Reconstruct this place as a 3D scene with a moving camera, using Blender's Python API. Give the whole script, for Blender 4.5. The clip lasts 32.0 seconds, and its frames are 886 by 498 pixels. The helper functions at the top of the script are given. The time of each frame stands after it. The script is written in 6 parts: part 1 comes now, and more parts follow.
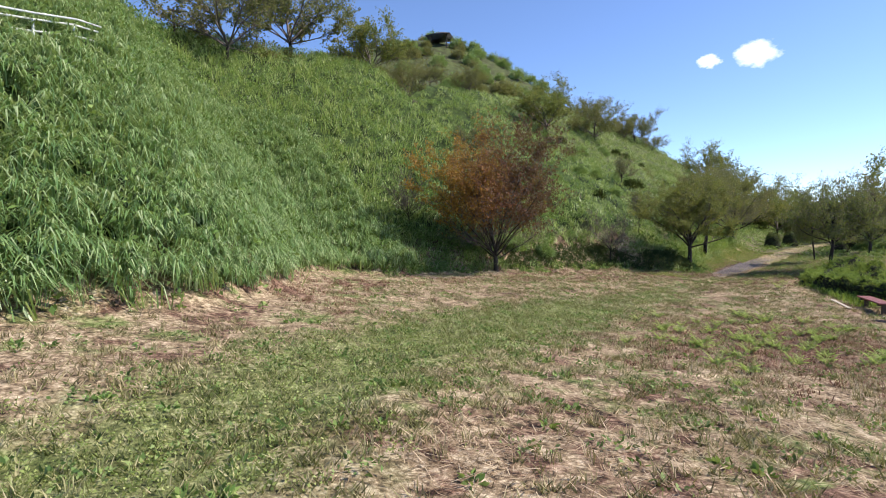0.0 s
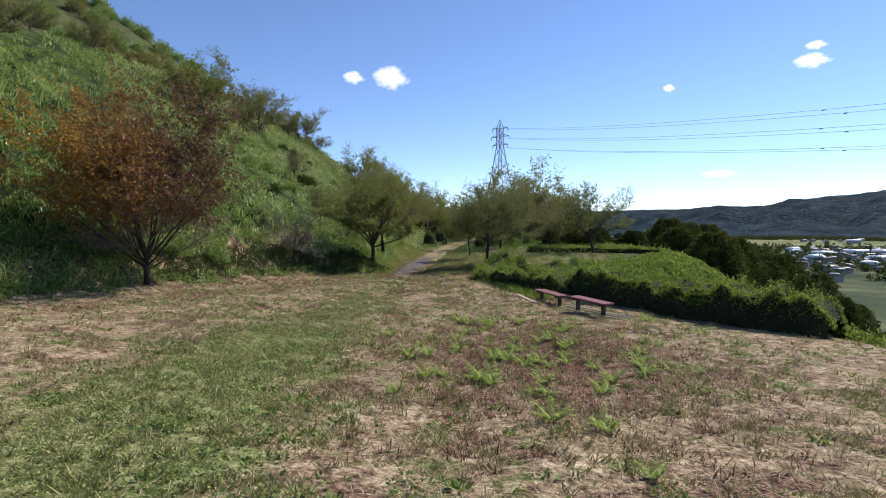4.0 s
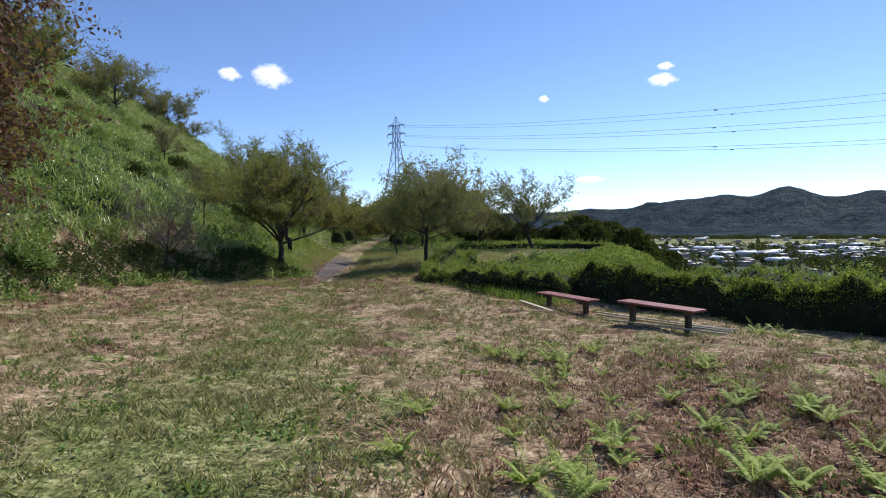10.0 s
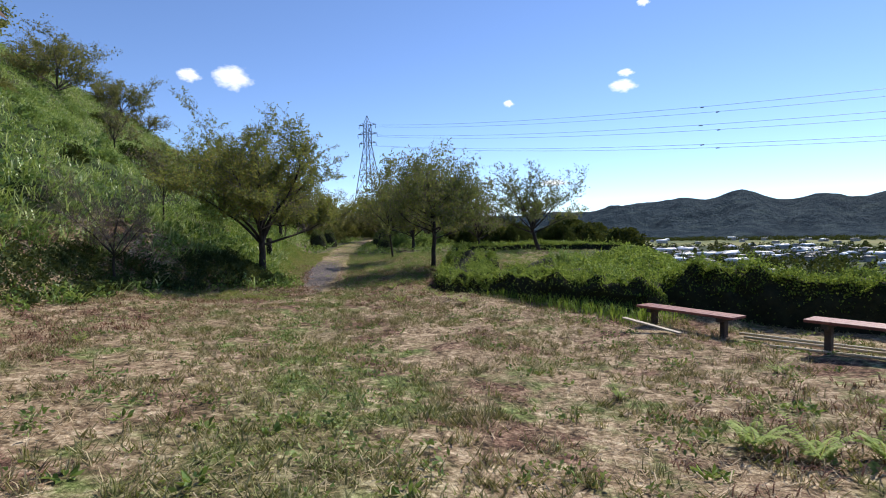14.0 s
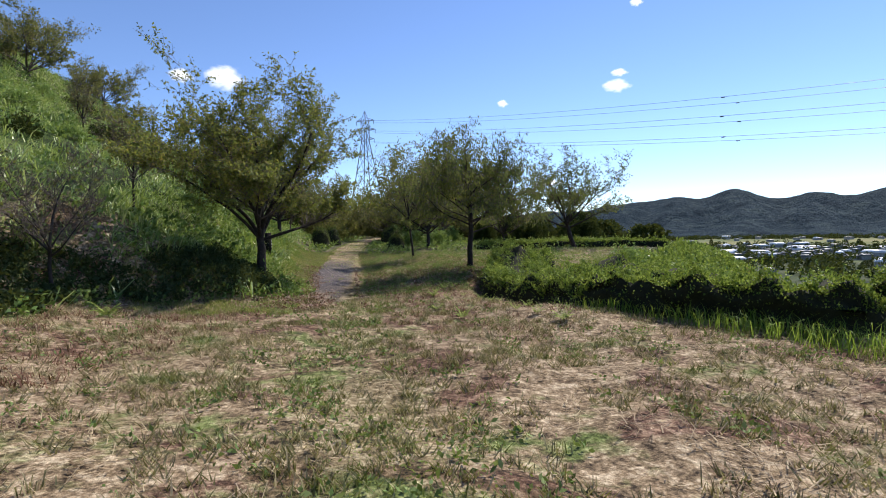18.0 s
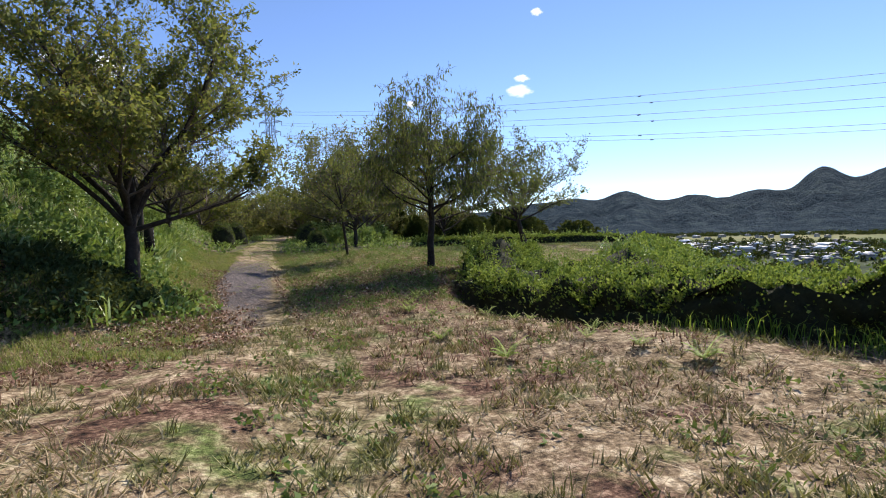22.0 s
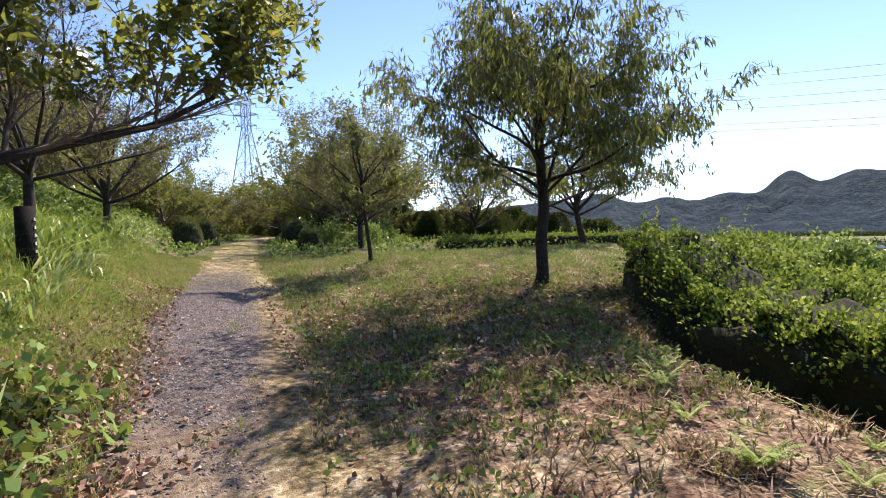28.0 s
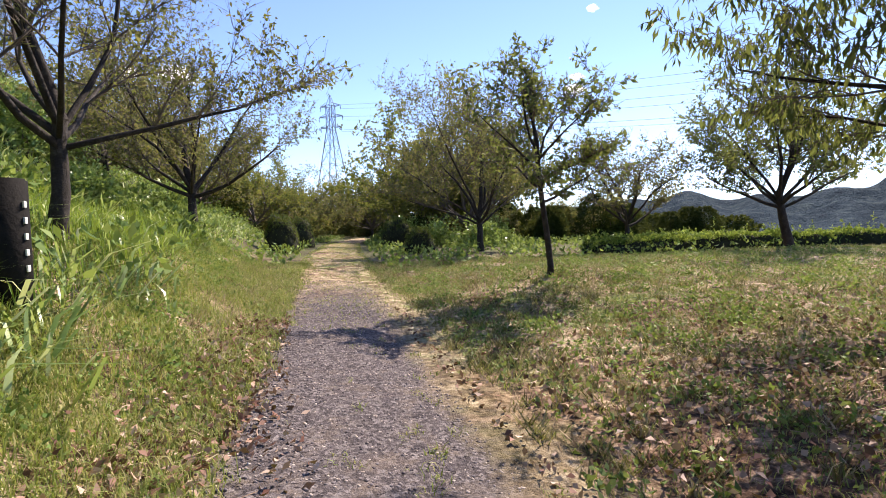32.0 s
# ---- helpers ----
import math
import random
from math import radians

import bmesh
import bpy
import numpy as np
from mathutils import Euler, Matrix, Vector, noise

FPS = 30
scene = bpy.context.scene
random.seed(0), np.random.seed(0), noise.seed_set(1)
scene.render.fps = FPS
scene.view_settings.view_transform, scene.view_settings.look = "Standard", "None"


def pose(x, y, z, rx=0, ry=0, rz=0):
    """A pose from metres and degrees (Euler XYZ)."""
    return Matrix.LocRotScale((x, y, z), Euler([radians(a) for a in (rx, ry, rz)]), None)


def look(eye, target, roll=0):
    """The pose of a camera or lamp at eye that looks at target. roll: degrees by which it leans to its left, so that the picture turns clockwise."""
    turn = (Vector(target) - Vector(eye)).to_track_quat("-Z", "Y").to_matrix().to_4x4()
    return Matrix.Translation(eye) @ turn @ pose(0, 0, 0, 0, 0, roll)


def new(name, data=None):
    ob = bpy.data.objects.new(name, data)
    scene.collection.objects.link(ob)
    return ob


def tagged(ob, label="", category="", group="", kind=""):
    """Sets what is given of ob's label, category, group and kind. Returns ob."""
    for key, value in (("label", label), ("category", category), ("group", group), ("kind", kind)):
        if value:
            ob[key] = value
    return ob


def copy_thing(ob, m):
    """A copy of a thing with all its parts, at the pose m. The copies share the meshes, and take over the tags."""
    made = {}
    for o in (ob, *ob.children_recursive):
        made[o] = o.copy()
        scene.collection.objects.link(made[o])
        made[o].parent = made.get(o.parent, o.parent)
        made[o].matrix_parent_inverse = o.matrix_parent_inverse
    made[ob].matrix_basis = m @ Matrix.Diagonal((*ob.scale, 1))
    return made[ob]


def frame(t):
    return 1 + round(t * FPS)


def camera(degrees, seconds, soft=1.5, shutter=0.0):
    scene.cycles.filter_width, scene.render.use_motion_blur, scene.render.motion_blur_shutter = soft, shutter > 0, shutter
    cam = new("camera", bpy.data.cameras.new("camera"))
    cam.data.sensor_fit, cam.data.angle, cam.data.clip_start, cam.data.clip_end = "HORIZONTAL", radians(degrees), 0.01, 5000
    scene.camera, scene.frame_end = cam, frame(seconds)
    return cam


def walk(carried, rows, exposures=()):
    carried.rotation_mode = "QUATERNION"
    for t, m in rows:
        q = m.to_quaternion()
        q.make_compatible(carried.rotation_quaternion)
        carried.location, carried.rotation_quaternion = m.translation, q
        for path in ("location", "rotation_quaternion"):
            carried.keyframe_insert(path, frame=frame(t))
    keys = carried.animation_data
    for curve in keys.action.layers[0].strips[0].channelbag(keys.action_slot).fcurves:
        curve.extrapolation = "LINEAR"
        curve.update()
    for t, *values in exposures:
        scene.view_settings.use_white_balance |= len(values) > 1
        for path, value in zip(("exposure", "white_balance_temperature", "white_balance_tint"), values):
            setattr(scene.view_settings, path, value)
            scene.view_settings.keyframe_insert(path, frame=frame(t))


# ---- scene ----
cam = camera(80.3, 32.0, 1.0)
PATH = [
    (0, 6.941, -2.910, 1.578, 43.90, -2.68, -0.83),
    (0.5, 6.445, -2.578, 1.581, 41.04, -2.67, -0.97),
    (1, 5.981, -2.298, 1.600, 36.71, -2.74, -1.14),
    (1.5, 5.545, -1.914, 1.616, 31.38, -2.93, -0.92),
    (2, 5.120, -1.529, 1.594, 26.83, -2.93, -0.97),
    (2.5, 4.806, -1.085, 1.547, 20.48, -3.04, -0.93),
    (3, 4.471, -0.592, 1.494, 15.43, -3.01, -0.76),
    (3.5, 4.201, -0.110, 1.461, 10.84, -3.09, -0.79),
    (4, 3.893, 0.420, 1.450, 7.74, -3.02, -0.44),
    (4.5, 3.576, 0.847, 1.382, 6.66, -2.75, -0.49),
    (6.5, 2.476, 2.942, 1.079, 4.71, -2.81, -1.12),
    (7, 2.344, 3.544, 1.014, 0.66, -2.91, -1.14),
    (7.5, 2.141, 4.062, 0.973, -1.68, -2.91, -1.09),
    (8, 1.955, 4.589, 0.911, -2.97, -2.97, -1.01),
    (8.5, 1.710, 5.136, 0.864, -2.90, -2.81, -0.95),
    (9, 1.498, 5.621, 0.839, -3.06, -2.78, -0.97),
    (9.5, 1.243, 6.192, 0.781, -3.87, -2.75, -0.87),
    (10, 1.017, 6.750, 0.728, -4.41, -2.75, -0.98),
    (10.5, 0.798, 7.345, 0.700, -4.65, -2.71, -0.95),
    (11, 0.590, 7.830, 0.677, -4.92, -2.60, -1.12),
    (11.5, 0.412, 8.384, 0.637, -5.11, -2.56, -1.13),
    (12, 0.187, 8.913, 0.591, -6.18, -2.38, -1.14),
    (12.5, -0.059, 9.501, 0.562, -7.53, -2.40, -1.11),
    (13, -0.320, 9.978, 0.543, -7.63, -2.36, -1.11),
    (13.5, -0.445, 10.455, 0.495, -7.77, -2.46, -1.40),
    (14, -0.581, 11.006, 0.459, -8.07, -2.40, -1.34),
    (14.5, -0.652, 11.556, 0.415, -9.50, -2.57, -1.42),
    (16.5, -1.129, 13.639, 0.272, -10.12, -2.42, -1.55),
    (17, -1.269, 14.218, 0.217, -9.65, -2.33, -1.48),
    (17.5, -1.438, 14.741, 0.199, -8.74, -2.27, -1.60),
    (18, -1.555, 15.322, 0.186, -8.68, -2.39, -1.55),
    (18.5, -1.706, 15.808, 0.189, -8.98, -2.27, -1.51),
    (19, -1.827, 16.320, 0.155, -9.53, -2.32, -1.58),
    (19.5, -1.951, 16.898, 0.105, -10.51, -2.41, -1.51),
    (20, -2.019, 17.471, 0.046, -11.80, -2.44, -1.65),
    (20.5, -2.064, 18.091, -0.000, -13.07, -2.32, -1.81),
    (21, -2.077, 18.668, -0.037, -15.62, -2.51, -1.80),
    (21.5, -2.098, 19.260, -0.064, -17.48, -2.53, -1.77),
    (22, -2.069, 19.826, -0.098, -18.56, -2.63, -1.75),
    (22.5, -2.098, 20.403, -0.108, -19.29, -2.57, -1.67),
    (23, -2.131, 20.918, -0.128, -19.85, -2.65, -1.67),
    (23.5, -2.148, 21.499, -0.141, -20.28, -2.56, -1.57),
    (24, -2.170, 22.002, -0.156, -20.75, -2.69, -1.67),
    (24.5, -2.135, 22.573, -0.167, -21.15, -2.74, -1.68),
    (26.5, -2.310, 24.686, -0.275, -21.10, -2.63, -1.52),
    (27, -2.266, 25.261, -0.281, -19.84, -2.47, -1.65),
    (27.5, -2.235, 25.888, -0.284, -20.54, -2.55, -1.54),
    (28, -2.221, 26.454, -0.281, -21.06, -2.53, -1.63),
    (28.5, -2.213, 27.022, -0.305, -20.97, -2.59, -1.51),
    (29, -2.253, 27.605, -0.312, -19.34, -2.54, -1.59),
    (29.5, -2.295, 28.163, -0.319, -17.61, -2.52, -1.61),
    (30, -2.395, 28.762, -0.314, -14.48, -2.33, -1.57),
    (30.5, -2.511, 29.317, -0.325, -12.20, -2.27, -1.71),
    (31, -2.655, 29.901, -0.317, -11.60, -2.15, -1.74),
    (31.5, -2.769, 30.436, -0.316, -11.99, -2.19, -1.88),
    (32, -2.854, 31.011, -0.297, -12.88, -2.23, -1.95),
]


def eye_pose(x, y, z, yaw, pitch, roll):
    """A camera at the eye: yaw to the left of +y, pitch up, roll, in degrees."""
    a, p = radians(yaw), radians(pitch)
    way = Vector((-math.sin(a) * math.cos(p), math.cos(a) * math.cos(p), math.sin(p)))
    eye = Vector((x, y, z))
    return look(eye, eye + way, roll)


EXPOSURE = [(0, 0.62, 6500, 11), (2, 0.45, 6500, 11), (4, 0.22, 6500, 10), (13, 0.18, 6400, 10), (19, 0.3, 6500, 10), (24, 0.42, 6700, 12), (27, 0.8, 6900, 15), (29, 1.1, 7000, 19), (30, 1.26, 7000, 21), (31, 1.2, 7000, 20), (32, 1.0, 7000, 18)]
walk(cam, [(r[0], eye_pose(*r[1:])) for r in PATH], EXPOSURE)

# ---- light ----
SUN_AZ, SUN_EL = 48.0, 46.0
world = bpy.data.worlds.new("sky")
scene.world = world
world.use_nodes = True
wn = world.node_tree.nodes
sky = wn.new("ShaderNodeTexSky")
sky.sky_type = "NISHITA"
sky.sun_disc = False
sky.sun_elevation = radians(SUN_EL)
sky.sun_rotation = radians(SUN_AZ)
sky.altitude = 2500
sky.air_density, sky.dust_density, sky.ozone_density = 1.0, 0.0, 3.5
wn["Background"].inputs["Strength"].default_value = 0.142
tone = wn.new("ShaderNodeMix")
tone.data_type, tone.blend_type = "RGBA", "MULTIPLY"
tone.inputs[0].default_value = 1.0
tone.inputs[7].default_value = (1.0, 1.01, 1.11, 1)
world.node_tree.links.new(sky.outputs[0], tone.inputs[6])
world.node_tree.links.new(tone.outputs[2], wn["Background"].inputs["Color"])
sun = new("sun", bpy.data.lights.new("sun", "SUN"))
sun.data.energy, sun.data.angle, sun.data.color = 5.0, radians(0.5), (1.0, 0.92, 0.80)
a, e = radians(SUN_AZ), radians(SUN_EL)
sun.matrix_world = look((math.sin(a) * 40, 30 + math.cos(a) * 40, 60), (math.sin(a) * 40 - math.sin(a) * math.cos(e), 30 + math.cos(a) * 40 - math.cos(a) * math.cos(e), 60 - math.sin(e)))

# ---- materials ----


class Nodes:
    """Short hand for a node material."""

    def __init__(self, name, rough=0.8, spec=0.3):
        self.mat = bpy.data.materials.new(name)
        self.mat.use_nodes = True
        self.t = self.mat.node_tree
        self.bsdf = self.t.nodes["Principled BSDF"]
        self.bsdf.inputs["Roughness"].default_value = rough
        self.bsdf.inputs["Specular IOR Level"].default_value = spec

    def n(self, kind, **props):
        nd = self.t.nodes.new(kind)
        for k, v in props.items():
            if k == "blend":
                nd.blend_type = v
            elif k == "dtype":
                nd.data_type = v
            elif k == "op":
                nd.operation = v
        return nd

    def link(self, a, b):
        self.t.links.new(a, b)

    def place(self):
        return self.n("ShaderNodeNewGeometry").outputs["Position"]

    def local(self):
        return self.n("ShaderNodeTexCoord").outputs["Object"]

    def noise(self, vec, scale, detail=3.0, rough=0.55, warp=0.0):
        nd = self.n("ShaderNodeTexNoise")
        nd.inputs["Scale"].default_value = scale
        nd.inputs["Detail"].default_value = detail
        nd.inputs["Roughness"].default_value = rough
        nd.inputs["Distortion"].default_value = warp
        self.link(vec, nd.inputs["Vector"])
        return nd.outputs["Fac"]

    def ramp(self, fac, stops):
        nd = self.n("ShaderNodeValToRGB")
        el = nd.color_ramp.elements
        while len(el) < len(stops):
            el.new(0.5)
        for s, (pos, col) in zip(el, stops):
            s.position = pos
            s.color = (*col, 1) if len(col) == 3 else col
        self.link(fac, nd.inputs["Fac"])
        return nd.outputs["Color"]

    def grey(self, fac, lo, hi):
        if hi > 1:
            nd = self.n("ShaderNodeMath", op="MULTIPLY")
            nd.inputs[1].default_value = 0.5
            self.link(fac, nd.inputs[0])
            return self.ramp(nd.outputs[0], [(lo / 2, (0, 0, 0)), (hi / 2, (1, 1, 1))])
        return self.ramp(fac, [(lo, (0, 0, 0)), (hi, (1, 1, 1))])

    def mix(self, fac, c1, c2, blend="MIX"):
        nd = self.n("ShaderNodeMix", dtype="RGBA", blend=blend)
        for sock, val in ((nd.inputs[0], fac), (nd.inputs[6], c1), (nd.inputs[7], c2)):
            if isinstance(val, (int, float)):
                sock.default_value = val
            elif isinstance(val, tuple):
                sock.default_value = (*val, 1)
            else:
                self.link(val, sock)
        return nd.outputs[2]

    def island(self):
        return self.n("ShaderNodeNewGeometry").outputs["Random Per Island"]

    def each(self):
        return self.n("ShaderNodeObjectInfo").outputs["Random"]

    def colour(self, sock):
        if isinstance(sock, tuple):
            self.bsdf.inputs["Base Color"].default_value = (*sock, 1)
        else:
            self.link(sock, self.bsdf.inputs["Base Color"])
        return self

    def bump(self, fac, strength=0.4, dist=0.02):
        nd = self.n("ShaderNodeBump")
        nd.inputs["Strength"].default_value = strength
        nd.inputs["Distance"].default_value = dist
        self.link(fac, nd.inputs["Height"])
        self.link(nd.outputs[0], self.bsdf.inputs["Normal"])
        return self

    def leafy(self, colour, share=0.35):
        """Light passes through thin leaves."""
        tr = self.n("ShaderNodeBsdfTranslucent")
        mx = self.n("ShaderNodeMixShader")
        mx.inputs[0].default_value = share
        warm = self.mix(0.35, colour, (0.40, 0.42, 0.06), "MIX")
        self.link(warm, tr.inputs["Color"])
        self.link(self.bsdf.outputs[0], mx.inputs[1])
        self.link(tr.outputs[0], mx.inputs[2])
        self.link(mx.outputs[0], self.t.nodes["Material Output"].inputs["Surface"])
        return self


def leaf_material(name, stops, patch=0.6, share=0.35, rough=0.55, spread=0.55, gloss=0.2):
    """Leaves whose colour runs over the stops, leaf by leaf and in patches."""
    m = Nodes(name, max(rough, 0.6) if gloss < 0.3 else 0.38, gloss)
    pos = m.place()
    drift = m.mix(0.4, m.noise(pos, patch, 2), m.noise(pos, patch * 4.5, 3))
    mixed = m.mix(spread, drift, m.island())
    col = m.ramp(mixed, stops)
    m.colour(col).leafy(col, share)
    return m.mat


GREEN = [(0.2, (0.035, 0.075, 0.015)), (0.5, (0.075, 0.15, 0.03)), (0.8, (0.15, 0.22, 0.045))]
MAT = {}
MAT["hill_grass"] = leaf_material("hill_grass", [(0.15, (0.055, 0.115, 0.03)), (0.4, (0.18, 0.30, 0.08)), (0.6, (0.33, 0.45, 0.15)), (0.85, (0.58, 0.64, 0.34))], 0.35, 0.42, 0.55, 0.65, 0.6)
MAT["cane_grass"] = leaf_material("cane_grass", [(0.15, (0.05, 0.11, 0.035)), (0.42, (0.14, 0.26, 0.085)), (0.62, (0.27, 0.40, 0.16)), (0.85, (0.52, 0.60, 0.36))], 0.4, 0.35, 0.5, 0.6, 0.55)
MAT["hill_weed"] = leaf_material("hill_weed", [(0.2, (0.055, 0.12, 0.03)), (0.5, (0.16, 0.28, 0.075)), (0.8, (0.33, 0.45, 0.16))], 0.5, 0.4, 0.5, 0.55, 0.5)
MAT["hedge_leaf"] = leaf_material("hedge_leaf", [(0.2, (0.045, 0.10, 0.02)), (0.5, (0.155, 0.26, 0.045)), (0.8, (0.40, 0.50, 0.12))], 0.9, 0.35, 0.6)
MAT["cherry_leaf"] = leaf_material("cherry_leaf", [(0.15, (0.06, 0.095, 0.03)), (0.45, (0.13, 0.17, 0.05)), (0.7, (0.23, 0.235, 0.07)), (0.9, (0.33, 0.20, 0.065))], 0.5, 0.5, 0.4)
MAT["willow_leaf"] = leaf_material("willow_leaf", [(0.2, (0.055, 0.09, 0.04)), (0.5, (0.11, 0.155, 0.06)), (0.78, (0.20, 0.22, 0.07)), (0.95, (0.40, 0.33, 0.08))], 0.5, 0.45, 0.4)
MAT["dull_leaf"] = leaf_material("dull_leaf", [(0.2, (0.06, 0.078, 0.032)), (0.5, (0.145, 0.16, 0.065)), (0.8, (0.28, 0.225, 0.11))], 0.12, 0.45)
MAT["box_leaf"] = leaf_material("box_leaf", [(0.2, (0.03, 0.055, 0.018)), (0.5, (0.07, 0.115, 0.03)), (0.8, (0.15, 0.20, 0.055))], 0.8, 0.2)
# ivy tones lowered to paint in the cherry's missing shade
MAT["ivy"] = leaf_material("ivy", [(0.2, (0.016, 0.032, 0.013)), (0.5, (0.038, 0.066, 0.027)), (0.8, (0.085, 0.118, 0.05))], 0.9, 0.2, 0.7, 0.5, 0.1)
MAT["dark_leaf"] = leaf_material("dark_leaf", [(0.2, (0.012, 0.025, 0.01)), (0.5, (0.03, 0.055, 0.018)), (0.8, (0.06, 0.085, 0.025))], 0.2, 0.15, 0.8, 0.55, 0.05)
MAT["fern"] = leaf_material("fern", [(0.2, (0.15, 0.24, 0.045)), (0.5, (0.30, 0.41, 0.085)), (0.85, (0.50, 0.56, 0.20))], 0.8, 0.45)
MAT["rush"] = leaf_material("rush", [(0.2, (0.08, 0.17, 0.02)), (0.5, (0.16, 0.30, 0.035)), (0.85, (0.30, 0.40, 0.08))], 0.6, 0.45)
MAT["meadow_weed"] = leaf_material("meadow_weed", [(0.2, (0.06, 0.12, 0.035)), (0.5, (0.14, 0.225, 0.065)), (0.8, (0.29, 0.37, 0.14))], 0.9, 0.3, 0.45)
MAT["verge"] = leaf_material("verge", [(0.2, (0.09, 0.15, 0.03)), (0.45, (0.20, 0.27, 0.06)), (0.65, (0.34, 0.36, 0.12)), (0.85, (0.55, 0.45, 0.25))], 1.1, 0.4)
MAT["foot_weed"] = leaf_material("foot_weed", [(0.2, (0.055, 0.12, 0.03)), (0.5, (0.14, 0.25, 0.06)), (0.8, (0.29, 0.39, 0.12))], 0.7, 0.35, 0.45)
MAT["litter"] = leaf_material("litter", [(0.15, (0.09, 0.04, 0.03)), (0.4, (0.24, 0.115, 0.085)), (0.65, (0.42, 0.27, 0.20)), (0.9, (0.62, 0.48, 0.39))], 2.0, 0.1, 0.7, 0.8)
MAT["bracken"] = leaf_material("bracken", [(0.15, (0.045, 0.02, 0.014)), (0.4, (0.14, 0.062, 0.044)), (0.65, (0.27, 0.14, 0.10)), (0.9, (0.46, 0.31, 0.23))], 1.6, 0.1, 0.8, 0.6)
MAT["lane_leaf"] = leaf_material("lane_leaf", [(0.2, (0.11, 0.15, 0.04)), (0.5, (0.23, 0.29, 0.085)), (0.8, (0.42, 0.46, 0.19))], 1.3, 0.3, 0.5)


def red_leaves():
    m = Nodes("red_leaf", 0.55, 0.3)
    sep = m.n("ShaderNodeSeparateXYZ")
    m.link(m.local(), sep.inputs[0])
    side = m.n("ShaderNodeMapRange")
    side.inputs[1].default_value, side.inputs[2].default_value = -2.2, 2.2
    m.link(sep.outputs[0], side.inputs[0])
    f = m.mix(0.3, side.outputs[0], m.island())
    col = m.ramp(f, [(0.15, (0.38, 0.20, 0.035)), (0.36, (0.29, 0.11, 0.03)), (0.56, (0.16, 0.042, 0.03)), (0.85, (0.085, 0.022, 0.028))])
    m.colour(col).leafy(col, 0.4)
    return m.mat


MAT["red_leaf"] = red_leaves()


def lane_mask(m, pos, noise):
    """1 in the green lane that feet have worn through the meadow, 0 outside."""
    sep = m.n("ShaderNodeSeparateXYZ")
    m.link(pos, sep.inputs[0])

    def calc(op, p, q=0.0, r=0.0):
        nd = m.n("ShaderNodeMath", op=op)
        for sock, val in zip(nd.inputs, (p, q, r)):
            if isinstance(val, (int, float)):
                sock.default_value = val
            else:
                m.link(val, sock)
        return nd.outputs[0]

    fade = calc("EXPONENT", calc("MULTIPLY_ADD", sep.outputs[1], -0.125, -0.25))
    mid = calc("MULTIPLY_ADD", fade, 5.0, -1.9)
    off = calc("ABSOLUTE", calc("SUBTRACT", sep.outputs[0], mid))
    thin = calc("MINIMUM", calc("MAXIMUM", calc("MULTIPLY_ADD", sep.outputs[1], 0.16, -0.9), 1.0), 3.0)
    rough = calc("MULTIPLY_ADD", noise, 3.2, calc("MULTIPLY", off, thin))
    lane = m.ramp(calc("MULTIPLY", rough, 0.2), [(0.48, (1, 1, 1)), (0.72, (0, 0, 0))])
    weak = calc("MINIMUM", calc("MAXIMUM", calc("MULTIPLY_ADD", sep.outputs[1], -0.11, 2.2), 0.25), 1.0)
    lane = m.mix(1.0, lane, weak, "MULTIPLY")
    ex = calc("MULTIPLY_ADD", sep.outputs[0], 0.36, -1.62)
    ey = calc("MULTIPLY_ADD", sep.outputs[1], 0.2, -2.1)
    r2 = calc("ADD", calc("MULTIPLY", ex, ex), calc("MULTIPLY", ey, ey))
    dead = m.ramp(calc("MULTIPLY_ADD", noise, 0.9, calc("MULTIPLY", r2, 0.55)), [(0.55, (1, 1, 1)), (0.85, (0, 0, 0))])
    ux = calc("MULTIPLY_ADD", sep.outputs[0], 0.24, -0.1)
    uy = calc("MULTIPLY_ADD", sep.outputs[1], 0.27, -8.6)
    u2 = calc("ADD", calc("MULTIPLY", ux, ux), calc("MULTIPLY", uy, uy))
    under = m.ramp(calc("MULTIPLY_ADD", noise, 0.9, calc("MULTIPLY", u2, 0.5)), [(0.6, (1, 1, 1)), (0.95, (0, 0, 0))])
    ring = m.ramp(calc("MULTIPLY_ADD", noise, 0.9, calc("MULTIPLY", r2, 0.55)), [(0.74, (0, 0, 0)), (0.82, (1, 1, 1)), (0.93, (1, 1, 1)), (1.0, (0, 0, 0))])
    return lane, m.mix(1.0, dead, under, "LIGHTEN"), ring


